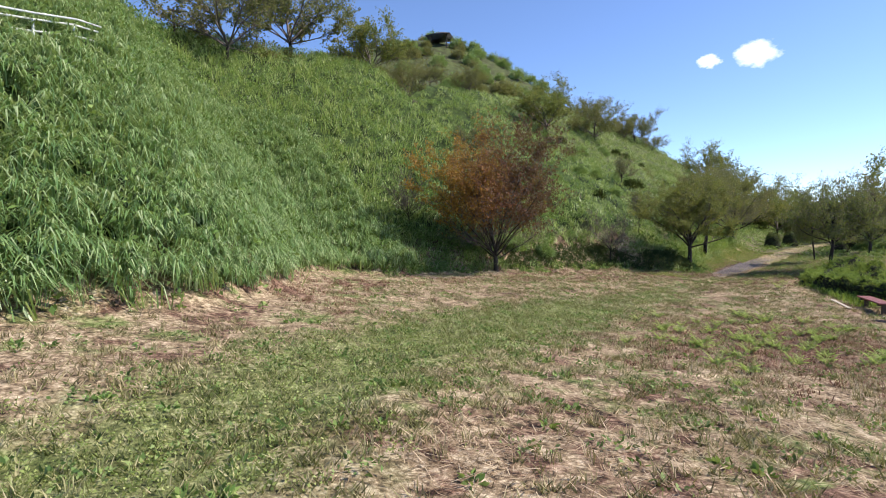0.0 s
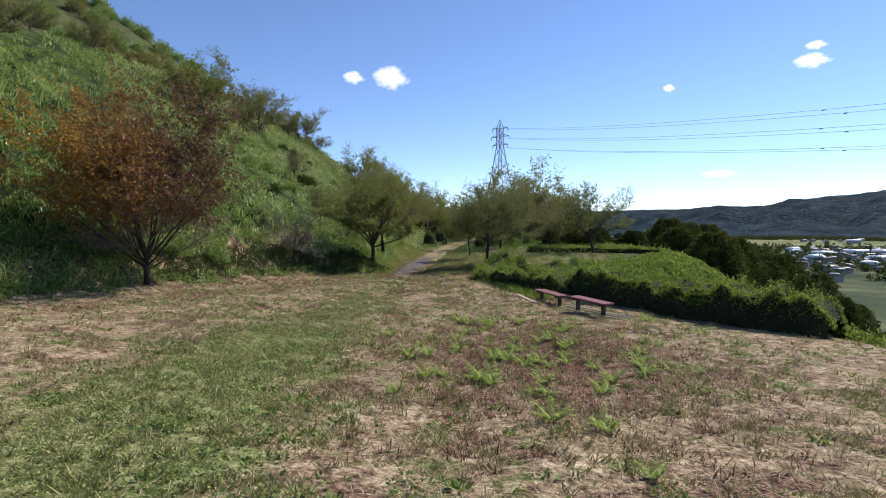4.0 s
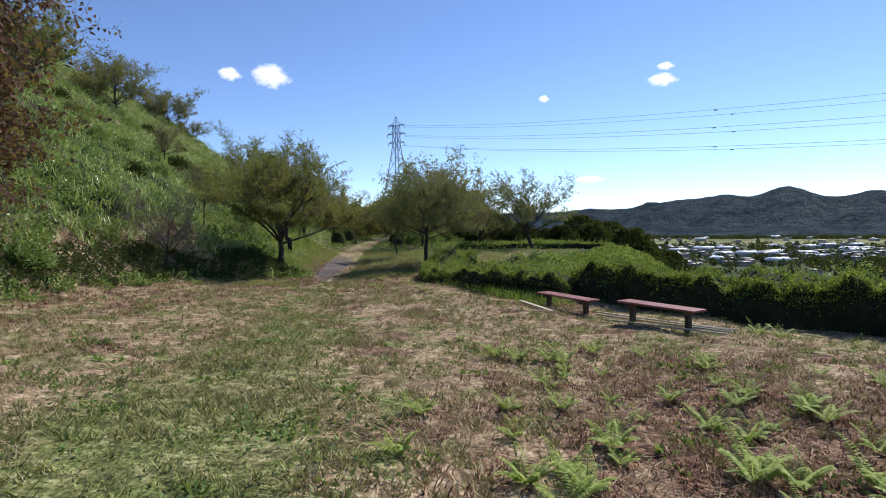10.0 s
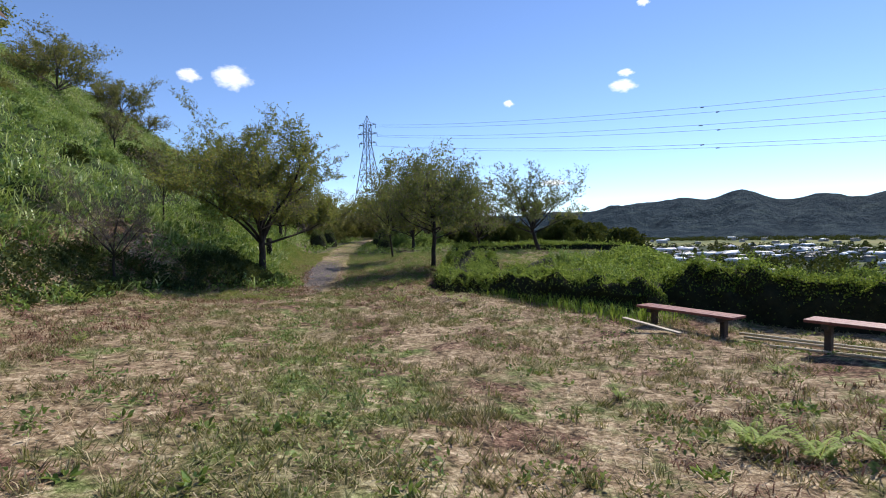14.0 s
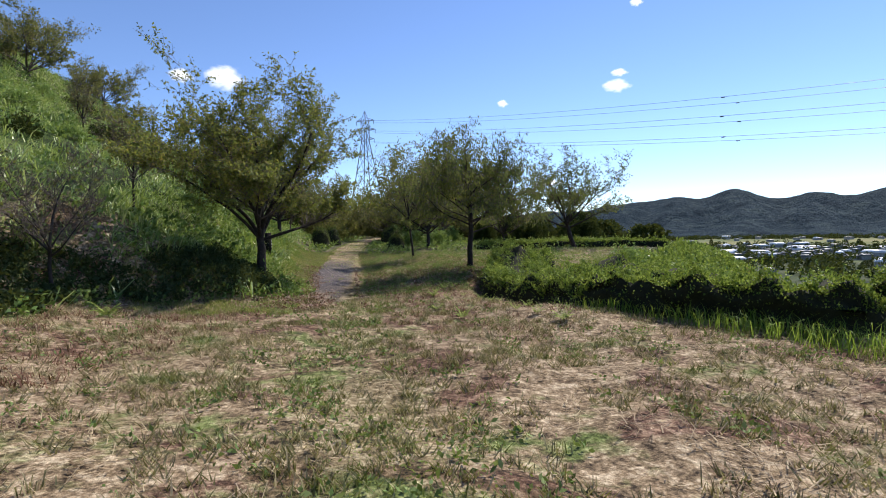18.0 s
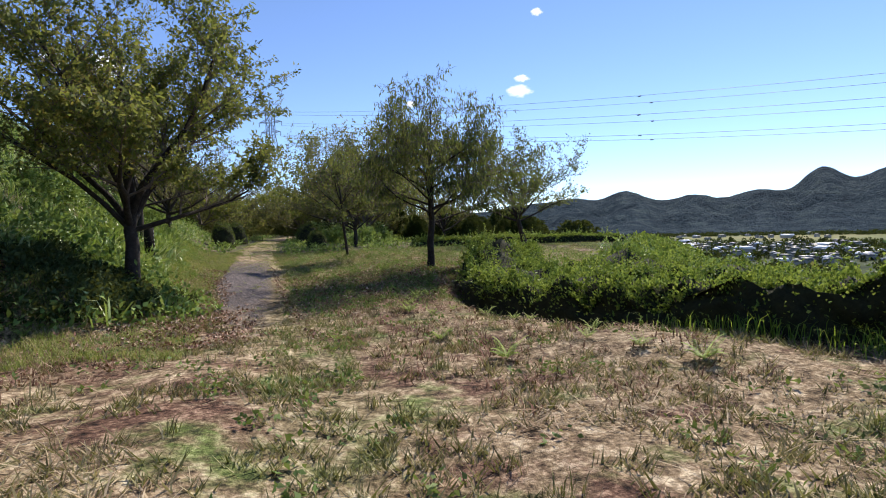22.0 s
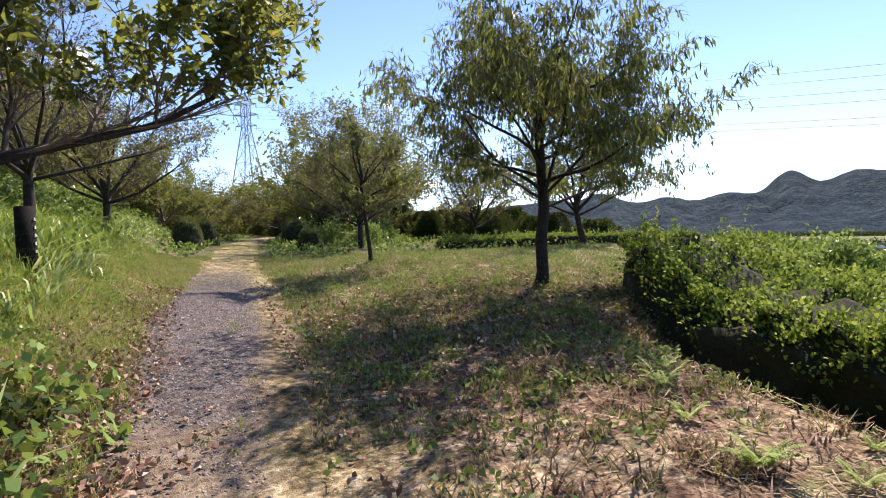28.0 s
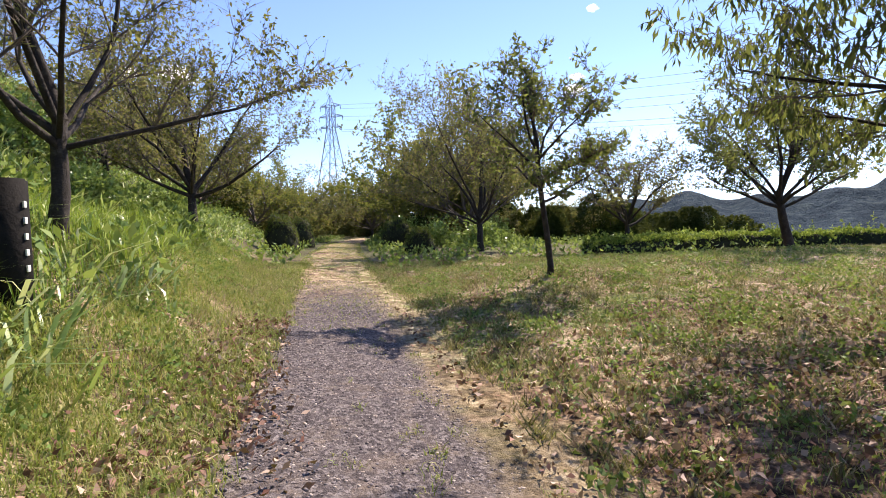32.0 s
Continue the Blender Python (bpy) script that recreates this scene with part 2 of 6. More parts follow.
def patches(m):
    """The ground's cover: living green, bleached straw, brown dead bracken and bare soil, in patches, with shade
    between blades put into the darkest tones.
    """
    pos = m.place()
    big = m.noise(pos, 0.32, 5, 0.62, 0.4)
    mid = m.noise(pos, 1.7, 5, 0.65)
    fine = m.noise(pos, 16, 4, 0.7)
    clump = m.noise(pos, 5.5, 3, 0.6)
    fine = m.mix(0.45, fine, clump)
    green = m.ramp(fine, [(0.36, (0.02, 0.035, 0.012)), (0.5, (0.145, 0.185, 0.055)), (0.63, (0.36, 0.40, 0.17))])
    straw = m.ramp(fine, [(0.37, (0.04, 0.027, 0.018)), (0.5, (0.33, 0.24, 0.15)), (0.62, (0.72, 0.59, 0.42))])
    brown = m.ramp(fine, [(0.38, (0.018, 0.011, 0.009)), (0.5, (0.16, 0.088, 0.062)), (0.62, (0.46, 0.31, 0.22))])
    f = m.mix(0.6, big, mid)
    lane, dead, ring = lane_mask(m, pos, mid)
    c = m.mix(m.grey(f, 0.405, 0.485), green, straw)
    g = m.noise(pos, 0.9, 5, 0.65, 0.6)
    c = m.mix(m.grey(g, 0.52, 0.6), c, brown)
    c = m.mix(m.mix(0.9, (0, 0, 0), dead), c, brown)
    c = m.mix(m.mix(0.8, (0, 0, 0), lane), c, green)
    return m.mix(m.mix(0.6, (0, 0, 0), ring), c, straw), fine, f


def cover(name, rnd):
    m = Nodes(name, 0.75, 0.2)
    c, fine, f = patches(m)
    col = m.mix(0.55, c, m.ramp(m.island(), rnd))
    m.colour(col).leafy(col, 0.25)
    return m.mat


MAT["grass_blade"] = cover("grass_blade", [(0.1, (0.035, 0.055, 0.018)), (0.45, (0.15, 0.19, 0.055)), (0.7, (0.33, 0.32, 0.14)), (0.9, (0.62, 0.53, 0.34))])
MAT["straw"] = cover("straw", [(0.1, (0.07, 0.035, 0.022)), (0.45, (0.30, 0.19, 0.12)), (0.8, (0.70, 0.57, 0.40))])


def ground_material():
    m = Nodes("ground_cover", 0.95, 0.15)
    c, fine, f = patches(m)
    pos = m.place()
    sep = m.n("ShaderNodeSeparateXYZ")
    m.link(pos, sep.inputs[0])
    far = m.n("ShaderNodeMapRange")
    far.inputs[1].default_value, far.inputs[2].default_value = -6.0, -14.0
    m.link(sep.outputs[2], far.inputs[0])
    reach = m.n("ShaderNodeVectorMath", op="LENGTH")
    m.link(pos, reach.inputs[0])
    band = m.n("ShaderNodeMapRange")
    band.inputs[1].default_value, band.inputs[2].default_value = 1080, 1130
    m.link(reach.outputs["Value"], band.inputs[0])
    town = m.ramp(m.noise(pos, 0.02, 3, 0.6), [(0.35, (0.018, 0.032, 0.012)), (0.5, (0.045, 0.065, 0.022)), (0.6, (0.075, 0.085, 0.045)), (0.7, (0.13, 0.17, 0.05))])
    rice = m.ramp(m.noise(pos, 0.006, 2, 0.5), [(0.35, (0.09, 0.115, 0.045)), (0.5, (0.17, 0.18, 0.07)), (0.7, (0.22, 0.20, 0.09))])
    fields = m.mix(band.outputs[0], town, rice)
    up = m.n("ShaderNodeMapRange")
    up.inputs[1].default_value, up.inputs[2].default_value = 0.3, 1.4
    m.link(sep.outputs[2], up.inputs[0])
    # the lowest stop paints shaded gaps between the hillside tufts
    hill = m.ramp(m.noise(pos, 0.8, 4, 0.6), [(0.35, (0.015, 0.025, 0.008)), (0.55, (0.06, 0.095, 0.025)), (0.8, (0.15, 0.20, 0.055))])
    c = m.mix(up.outputs[0], c, hill)
    # fine dark specks multiplied in as painted shade among the blades
    c = m.mix(0.55, c, m.mix(1.0, c, m.ramp(m.noise(pos, 30, 3, 0.7), [(0.35, (0.15, 0.13, 0.11)), (0.6, (1, 1, 1))]), "MULTIPLY"))
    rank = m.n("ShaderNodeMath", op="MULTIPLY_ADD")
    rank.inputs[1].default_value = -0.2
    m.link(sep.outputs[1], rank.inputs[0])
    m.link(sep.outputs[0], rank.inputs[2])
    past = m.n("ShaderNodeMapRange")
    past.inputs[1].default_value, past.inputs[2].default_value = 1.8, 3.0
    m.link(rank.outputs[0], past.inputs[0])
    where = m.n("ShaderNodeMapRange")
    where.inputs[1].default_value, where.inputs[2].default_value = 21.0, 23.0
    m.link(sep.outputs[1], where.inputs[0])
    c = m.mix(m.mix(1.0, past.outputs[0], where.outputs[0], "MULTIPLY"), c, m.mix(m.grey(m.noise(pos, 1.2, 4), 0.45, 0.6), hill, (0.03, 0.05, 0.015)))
    end = m.n("ShaderNodeMapRange")
    end.inputs[1].default_value, end.inputs[2].default_value = 44.0, 49.0
    m.link(sep.outputs[1], end.inputs[0])
    c = m.mix(m.mix(0.85, (0, 0, 0), end.outputs[0]), c, m.mix(0.35, hill, (0.10, 0.075, 0.05)))
    c = m.mix(far.outputs[0], c, fields)
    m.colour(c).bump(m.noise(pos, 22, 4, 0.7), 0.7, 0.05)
    return m.mat


MAT["ground"] = ground_material()


def gravel_material():
    m = Nodes("gravel", 0.95, 0.08)
    pos = m.place()
    vor = m.n("ShaderNodeTexVoronoi")
    vor.inputs["Scale"].default_value = 38
    m.link(pos, vor.inputs["Vector"])
    st = m.ramp(m.mix(0.4, m.noise(pos, 45, 4, 0.7), vor.outputs["Color"]), [(0.25, (0.03, 0.026, 0.03)), (0.5, (0.115, 0.098, 0.10)), (0.8, (0.32, 0.285, 0.28))])
    dust = m.ramp(m.noise(pos, 24, 4, 0.7), [(0.3, (0.08, 0.058, 0.046)), (0.5, (0.20, 0.158, 0.132)), (0.75, (0.39, 0.325, 0.27))])
    c = m.mix(m.grey(m.noise(pos, 3.2, 6, 0.75, 0.6), 0.52, 0.7), st, dust)
    grassy, fine, f = patches(m)
    at = m.n("ShaderNodeAttribute")
    at.attribute_name = "worn"
    edge = m.n("ShaderNodeMath", op="MULTIPLY_ADD")
    edge.inputs[1].default_value = 1.1
    m.link(m.noise(pos, 3.0, 5, 0.7), edge.inputs[0])
    m.link(at.outputs["Fac"], edge.inputs[2])
    rim = m.ramp(m.noise(pos, 20, 4, 0.7), [(0.35, (0.075, 0.054, 0.038)), (0.5, (0.19, 0.148, 0.106)), (0.68, (0.38, 0.31, 0.23))])
    base = m.mix(m.mix(0.5, (0, 0, 0), m.grey(edge.outputs[0], 0.78, 0.95)), grassy, rim)
    c = m.mix(m.grey(edge.outputs[0], 0.98, 1.4), base, c)
    m.colour(c).bump(m.noise(pos, 60, 3, 0.7), 0.9, 0.025)
    return m.mat


MAT["gravel"] = gravel_material()


def plain(name, stops, scale, rough=0.8, bump=0.3, dist=0.01, local=True, spec=0.3, metal=0.0):
    m = Nodes(name, rough, spec)
    v = m.local() if local else m.place()
    c = m.ramp(m.mix(0.35, m.noise(v, scale, 5, 0.6), m.noise(v, scale * 6, 2)), stops)
    m.colour(c).bump(m.noise(v, scale * 4, 4, 0.65), bump, dist)
    m.bsdf.inputs["Metallic"].default_value = metal
    return m.mat


MAT["bark"] = plain("bark", [(0.3, (0.015, 0.012, 0.011)), (0.55, (0.042, 0.035, 0.031)), (0.8, (0.11, 0.098, 0.088))], 9, 0.9, 0.8, 0.02)
MAT["twig"] = plain("twig", [(0.3, (0.07, 0.055, 0.048)), (0.7, (0.20, 0.165, 0.145))], 6, 0.9, 0.2)
# near-black colour that stands in for the shade inside the hedges
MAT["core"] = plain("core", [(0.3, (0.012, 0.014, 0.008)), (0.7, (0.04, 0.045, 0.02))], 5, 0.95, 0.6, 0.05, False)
MAT["stone"] = plain("stone", [(0.3, (0.09, 0.085, 0.095)), (0.6, (0.22, 0.21, 0.22)), (0.8, (0.45, 0.42, 0.42))], 8, 0.85, 0.4, 0.01, False)
_peb = Nodes("pebble", 0.85, 0.25)
_peb.colour(_peb.ramp(_peb.island(), [(0.0, (0.05, 0.042, 0.048)), (0.5, (0.16, 0.14, 0.15)), (0.8, (0.3, 0.25, 0.23)), (0.95, (0.5, 0.42, 0.36))]))
MAT["pebble"] = _peb.mat
MAT["bench_paint"] = plain("bench_paint", [(0.3, (0.17, 0.06, 0.055)), (0.55, (0.26, 0.10, 0.09)), (0.8, (0.40, 0.22, 0.19))], 7, 0.5, 0.3, 0.004)
MAT["bench_leg"] = plain("bench_leg", [(0.3, (0.05, 0.04, 0.035)), (0.7, (0.13, 0.10, 0.085))], 8, 0.8, 0.4, 0.006)
MAT["pale_wood"] = plain("pale_wood", [(0.3, (0.30, 0.25, 0.18)), (0.7, (0.58, 0.52, 0.42))], 5, 0.75, 0.3, 0.004)
MAT["bamboo"] = plain("bamboo", [(0.3, (0.42, 0.36, 0.26)), (0.7, (0.70, 0.63, 0.49))], 4, 0.6, 0.2, 0.003)
MAT["dark_post"] = plain("dark_post", [(0.3, (0.008, 0.008, 0.008)), (0.7, (0.022, 0.02, 0.019))], 7, 0.85, 0.6, 0.01, True, 0.08)
MAT["white"] = plain("white_paint", [(0.3, (0.55, 0.55, 0.53)), (0.7, (0.8, 0.8, 0.78))], 6, 0.5, 0.1, 0.002)
MAT["steel"] = plain("steel", [(0.3, (0.16, 0.18, 0.21)), (0.7, (0.27, 0.30, 0.34))], 2, 0.5, 0.05, 0.002, True, 0.4, 0.4)
MAT["pipe"] = plain("galvanised_pipe", [(0.3, (0.45, 0.47, 0.46)), (0.7, (0.66, 0.68, 0.66))], 5, 0.45, 0.05, 0.002, True, 0.4, 0.2)
MAT["wire"] = plain("wire", [(0.3, (0.15, 0.17, 0.2)), (0.7, (0.22, 0.24, 0.28))], 1, 0.5, 0.0)
MAT["roof_dark"] = plain("roof_dark", [(0.3, (0.03, 0.03, 0.035)), (0.7, (0.07, 0.07, 0.08))], 2, 0.6, 0.2)
# woodland tones with the blue of distant haze mixed into the colour
MAT["mountain"] = plain("hazed_mountain_woods", [(0.34, (0.007, 0.018, 0.03)), (0.5, (0.019, 0.039, 0.056)), (0.66, (0.055, 0.08, 0.085))], 0.016, 0.95, 1.0, 26.0, False, 0.05)

# ---- mesh makers ----
RNG = np.random.default_rng(7)
rnd = random.Random(11)


def np_mesh(name, verts, groups, mat, smooth=False):
    """A mesh from an array of points and arrays of faces, each array with one number of corners."""
    me = bpy.data.meshes.new(name)
    verts = np.asarray(verts, np.float32)
    groups = [np.asarray(g, np.int32) for g in groups if len(g)]
    loops = np.concatenate([g.ravel() for g in groups])
    sizes = np.concatenate([np.full(len(g), g.shape[1], np.int32) for g in groups])
    me.vertices.add(len(verts))
    me.vertices.foreach_set("co", verts.ravel())
    me.loops.add(len(loops))
    me.loops.foreach_set("vertex_index", loops)
    me.polygons.add(len(sizes))
    me.polygons.foreach_set("loop_start", np.concatenate([[0], np.cumsum(sizes)[:-1]]).astype(np.int32))
    me.polygons.foreach_set("loop_total", sizes)
    if smooth:
        me.polygons.foreach_set("use_smooth", np.ones(len(sizes), bool))
    me.update(calc_edges=True)
    me.materials.append(mat)
    return me


def part(name, data, parent=None, label=""):
    ob = new(name, data)
    if parent:
        ob.parent = parent
    return tagged(ob, label)


def empty(name, m, label, category, group=""):
    ob = new(name)
    ob.empty_display_size = 0.2
    ob.matrix_world = m
    return tagged(ob, label, category, group)


def bm_mesh(name, bm, mat, smooth=False):
    me = bpy.data.meshes.new(name)
    if smooth:
        for f in bm.faces:
            f.smooth = True
    bm.to_mesh(me)
    bm.free()
    me.materials.append(mat)
    return me


def box(sx, sy, sz, m=Matrix(), bevel=0.0, bm=None):
    bm = bm or bmesh.new()
    r = bmesh.ops.create_cube(bm, size=1.0, matrix=m @ Matrix.Diagonal((sx, sy, sz, 1)))
    if bevel:
        edges = {e for v in r["verts"] for e in v.link_edges}
        bmesh.ops.bevel(bm, geom=list(edges), offset=bevel, segments=2, affect="EDGES", profile=0.6)
    return bm


def rod(bm, a, b, r1, r2=None, sides=8):
    """A tapered round bar from a to b."""
    a, b = Vector(a), Vector(b)
    d = b - a
    m = Matrix.Translation((a + b) / 2) @ d.to_track_quat("Z", "Y").to_matrix().to_4x4()
    bmesh.ops.create_cone(bm, cap_ends=True, segments=sides, radius1=r1, radius2=r1 if r2 is None else r2, depth=d.length, matrix=m)
    return bm


def waves(x, y, scale, seed, n=7):
    """Smooth random field, about -1 to 1."""
    g = np.random.default_rng(seed)
    out = 0.0
    for k in range(n):
        ang, f, ph = g.uniform(0, 6.28), g.uniform(0.5, 2.0) / scale, g.uniform(0, 6.28)
        out = out + np.sin((x * np.cos(ang) + y * np.sin(ang)) * f * 6.28 + ph)
    return out / n * 1.8


# ---- the lie of the land ----


def base_z(y):
    return np.interp(y, [-200, -60, -10, 0, 5, 10, 15, 20, 25, 30, 35, 40, 50, 60, 80, 120, 400], [3, 2.2, 0.8, 0.1, -0.45, -0.93, -1.18, -1.45, -1.53, -1.62, -1.56, -1.42, -1.15, -1.0, -0.8, -0.5, -0.5])


def foot_x(y):
    """The hill's foot."""
    return np.interp(y, [-200, -60, -2, 0, 2, 4, 6, 9, 14, 16, 18, 22, 26, 27, 27.7, 28.4, 30, 33, 36, 45, 60, 80, 120, 400], [-3, -2.6, -2.1, -2.7, -3.7, -5.6, -8.0, -10.4, -9.9, -9.2, -8.7, -7.8, -6.9, -5.9, -4.5, -3.75, -3.55, -3.75, -3.9, -4.6, -5.5, -8, -12, -20])


def edge_x(y):
    """Where the ground falls away to the valley."""
    return np.interp(y, [-200, 0, 8, 12.5, 18, 22, 26, 32, 36, 40, 46, 60, 120, 400], [17, 15.5, 14.6, 13.2, 11.7, 9.0, 7.4, 9.0, 13.0, 16.0, 17, 13, 10, 10])


def lip_x(y):
    """The meadow's lip before the broad hedge."""
    return np.interp(y, [21.5, 23.2, 24.9, 25.8, 27, 28.4, 30, 32], [5.6, 4.3, 2.4, 1.5, 1.1, 1.1, 1.2, 2.2])


def crest_z(y):
    return np.interp(y, [-200, -20, 0, 5, 10, 18, 28, 45, 57, 65, 72, 78, 85, 100, 140, 300], [14, 13, 12.4, 12.7, 14.0, 14.1, 14.3, 15, 13.9, 12.9, 11.8, 11.3, 10.6, 6.8, 2, 1])


def ground_z(x, y):
    x, y = np.asarray(x, float), np.asarray(y, float)
    cross = np.interp(y, [18, 24, 28, 33, 40, 45, 60], [-0.055, 0.03, 0.025, 0.07, 0.08, 0.005, 0.0])
    z = base_z(y) + np.where(x > -1.5, cross, -0.055) * np.clip(x + 1.5, -7, 4.2)
    z = z + 0.2 * np.exp(-((x - 0.7) ** 2 + (y - 38.8) ** 2) / 2.2)
    over = np.clip((x - lip_x(y)) / 0.55, 0, 1)
    z = z - 0.3 * over * over * (3 - 2 * over) * np.interp(y, [21.5, 23, 30.3, 31.8], [0, 1, 1, 0])
    steep = np.interp(y, [0, 24, 28, 32, 36], [0.82, 0.8, 0.52, 0.55, 0.6])
    d = foot_x(y) - x
    soft = np.interp(y, [2, 7, 24, 29], [0.2, 0.6, 0.6, 0.12])
    rise = steep * (np.sqrt(d * d + soft) + d) / 2
    shelf = np.interp(y, [28, 32, 60], [0, 1, 1]) * np.interp(d, [1.5, 3.5, 6], [0, -0.5, 0])
    hill = z + rise + shelf
    top = crest_z(y) + 0.10 * np.maximum(-26 - x, 0)
    k = 1.6
    h = np.clip(0.5 + 0.5 * (top - hill) / k, 0, 1)
    z = top * (1 - h) + hill * h - k * h * (1 - h)
    z = z + np.where(x < -20, 29 * np.exp(-((x + 84) ** 2 / 40.0**2 + (y - 92) ** 2 / 42.0**2)) * np.clip((-20 - x) / 12, 0, 1), 0)
    fall = x - edge_x(y)
    drop = 0.62 * (np.sqrt(fall * fall + 1.2) + fall) / 2
    lo = np.maximum(z - drop, -46.0)
    z = np.where(fall > -6, lo, z)
    z = z + 0.08 * np.exp(-((x - 6.2) ** 2 + (y - 16.9) ** 2) / 4)
    along = np.clip(((x - 17) * 83 + (y - 72) * 95) / (83.0**2 + 95.0**2), 0, 1)
    away = np.hypot(x - 17 - 83 * along, y - 72 - 95 * along)
    ridge = np.interp(along, [0, 0.2, 0.45, 0.75, 1], [-9, -9.5, -15, -29, -42])
    z = np.maximum(z, np.where((x > 8) & (y > 40), -46 + (ridge + 46) * np.exp(-((away / 26) ** 2)), -99))
    near = np.exp(-((x / 30) ** 2 + ((y - 20) / 45) ** 2))
    return z + near * (0.035 * waves(x, y, 1.6, 3) + 0.05 * waves(x, y, 5.0, 4)) + 0.25 * waves(x, y, 9.0, 5) * np.clip(d / 8, 0, 1) * near


def gz(x, y):
    return float(ground_z(x, y))


def spaced(stops):
    """Grid lines: (from, to, step) runs."""
    out = []
    for lo, hi, st in stops:
        out.extend(np.arange(lo, hi, st))
    return np.array(out + [stops[-1][1]])


def build_ground():
    xs = spaced([(-4600, -600, 500), (-600, -130, 60), (-130, -50, 4), (-50, -16, 1.0), (-16, 14, 0.28), (14, 40, 1.0), (40, 140, 5), (140, 600, 60), (600, 4600, 500)])
    ys = spaced([(-4600, -300, 600), (-300, -60, 40), (-60, -8, 2.5), (-8, 46, 0.28), (46, 80, 0.9), (80, 200, 4), (200, 600, 50), (600, 4600, 500)])
    X, Y = np.meshgrid(xs, ys)
    Z = ground_z(X, Y)
    Z = np.where((np.abs(X) > 400) | (Y > 320) | (Y < -250), -46.0, Z)
    n, m = len(ys), len(xs)
    i = np.arange(n * m).reshape(n, m)
    F = np.stack([i[:-1, :-1], i[:-1, 1:], i[1:, 1:], i[1:, :-1]], -1).reshape(-1, 4)
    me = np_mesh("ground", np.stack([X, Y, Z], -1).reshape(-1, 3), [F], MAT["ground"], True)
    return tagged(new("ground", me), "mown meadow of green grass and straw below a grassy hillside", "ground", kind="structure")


build_ground()


def path_mid(y):
    return np.interp(y, [20, 24, 28, 31, 34, 38, 44, 50, 60, 75], [-1.9, -2.0, -2.3, -2.42, -2.52, -2.52, -2.55, -2.4, -1.8, 0.3])


def path_half(y):
    return np.interp(y, [24, 27, 29, 31, 33.5, 38, 44, 60], [0.2, 0.34, 0.5, 0.68, 0.88, 0.9, 0.8, 0.7])


def build_path():
    ys = np.arange(24, 74, 0.2)
    k = np.linspace(-1, 1, 17)
    Y, K = np.meshgrid(ys, k, indexing="ij")
    X = path_mid(Y) + K * path_half(Y) * 1.25
    Z = ground_z(X, Y) + 0.018 - 0.034 * np.abs(K) ** 6 - 0.03 * np.clip((25.5 - Y) / 1.5, 0, 1)
    n, m = Y.shape
    i = np.arange(n * m).reshape(n, m)
    F = np.stack([i[:-1, :-1], i[:-1, 1:], i[1:, 1:], i[1:, :-1]], -1).reshape(-1, 4)
    me = np_mesh("gravel_path", np.stack([X, Y, Z], -1).reshape(-1, 3), [F], MAT["gravel"], True)
    worn = me.attributes.new("worn", "FLOAT", "POINT")
    bare = np.clip(1.25 - np.abs(K + 0.2) ** 1.8 * 2.1, 0.0, 1) * np.clip((Y - 27.5) / 6, 0, 1) ** 0.8 * (1 - 0.9 * np.clip((Y - 36) / 6, 0, 1)) + (0.3 - 0.27 * np.clip((Y - 37) / 9, 0, 1)) * (np.abs(K) < 0.9) * np.clip((Y - 26.5) / 6, 0, 1)
    worn.data.foreach_set("value", np.clip(bare, 0, 1).ravel().astype(np.float32))
    tagged(new("gravel_path", me), "grey gravel footpath with worn grassy edges", "path", kind="structure")


build_path()

# ---- blades and leaves ----


def tri_blades(P, h, w, lean, rng):
    """Upright single-triangle blades."""
    n = len(P)
    a = rng.uniform(0, 6.283, n)
    side = np.stack([np.cos(a), np.sin(a), 0 * a], -1) * (w * rng.uniform(0.6, 1.3, n))[:, None]
    b = rng.uniform(0, 6.283, n)
    hh = h * rng.uniform(0.4, 1.3, n)
    tip = np.stack([np.cos(b) * lean * hh, np.sin(b) * lean * hh, hh], -1)
    V = np.stack([P - side, P + side, P + tip], 1).reshape(-1, 3)
    return V, [np.arange(3 * n).reshape(n, 3)]


def long_blades(P, h, w, bend, rng, wind=(0.0, 0.0)):
    """Bent blades of two pieces."""
    n = len(P)
    a = rng.uniform(0, 6.283, n)
    hh = np.asarray(h) * rng.uniform(0.5, 1.25, n)
    out = np.stack([np.cos(a) + wind[0], np.sin(a) + wind[1], 0 * a], -1) * (bend * hh * rng.uniform(0.4, 1.4, n))[:, None]
    side = np.stack([-np.sin(a), np.cos(a), 0 * a], -1) * (w * rng.uniform(0.6, 1.3, n))[:, None]
    up = np.stack([0 * a, 0 * a, hh], -1)
    mid = P + up * 0.65 + out * 0.35
    tip = P + up * rng.uniform(0.55, 1.0, n)[:, None] + out
    V = np.stack([P - side, P + side, mid - side * 0.8, mid + side * 0.8, tip], 1).reshape(-1, 3)
    i = np.arange(n)[:, None] * 5
    return V, [i + [0, 1, 3, 2], i + [2, 3, 4]]


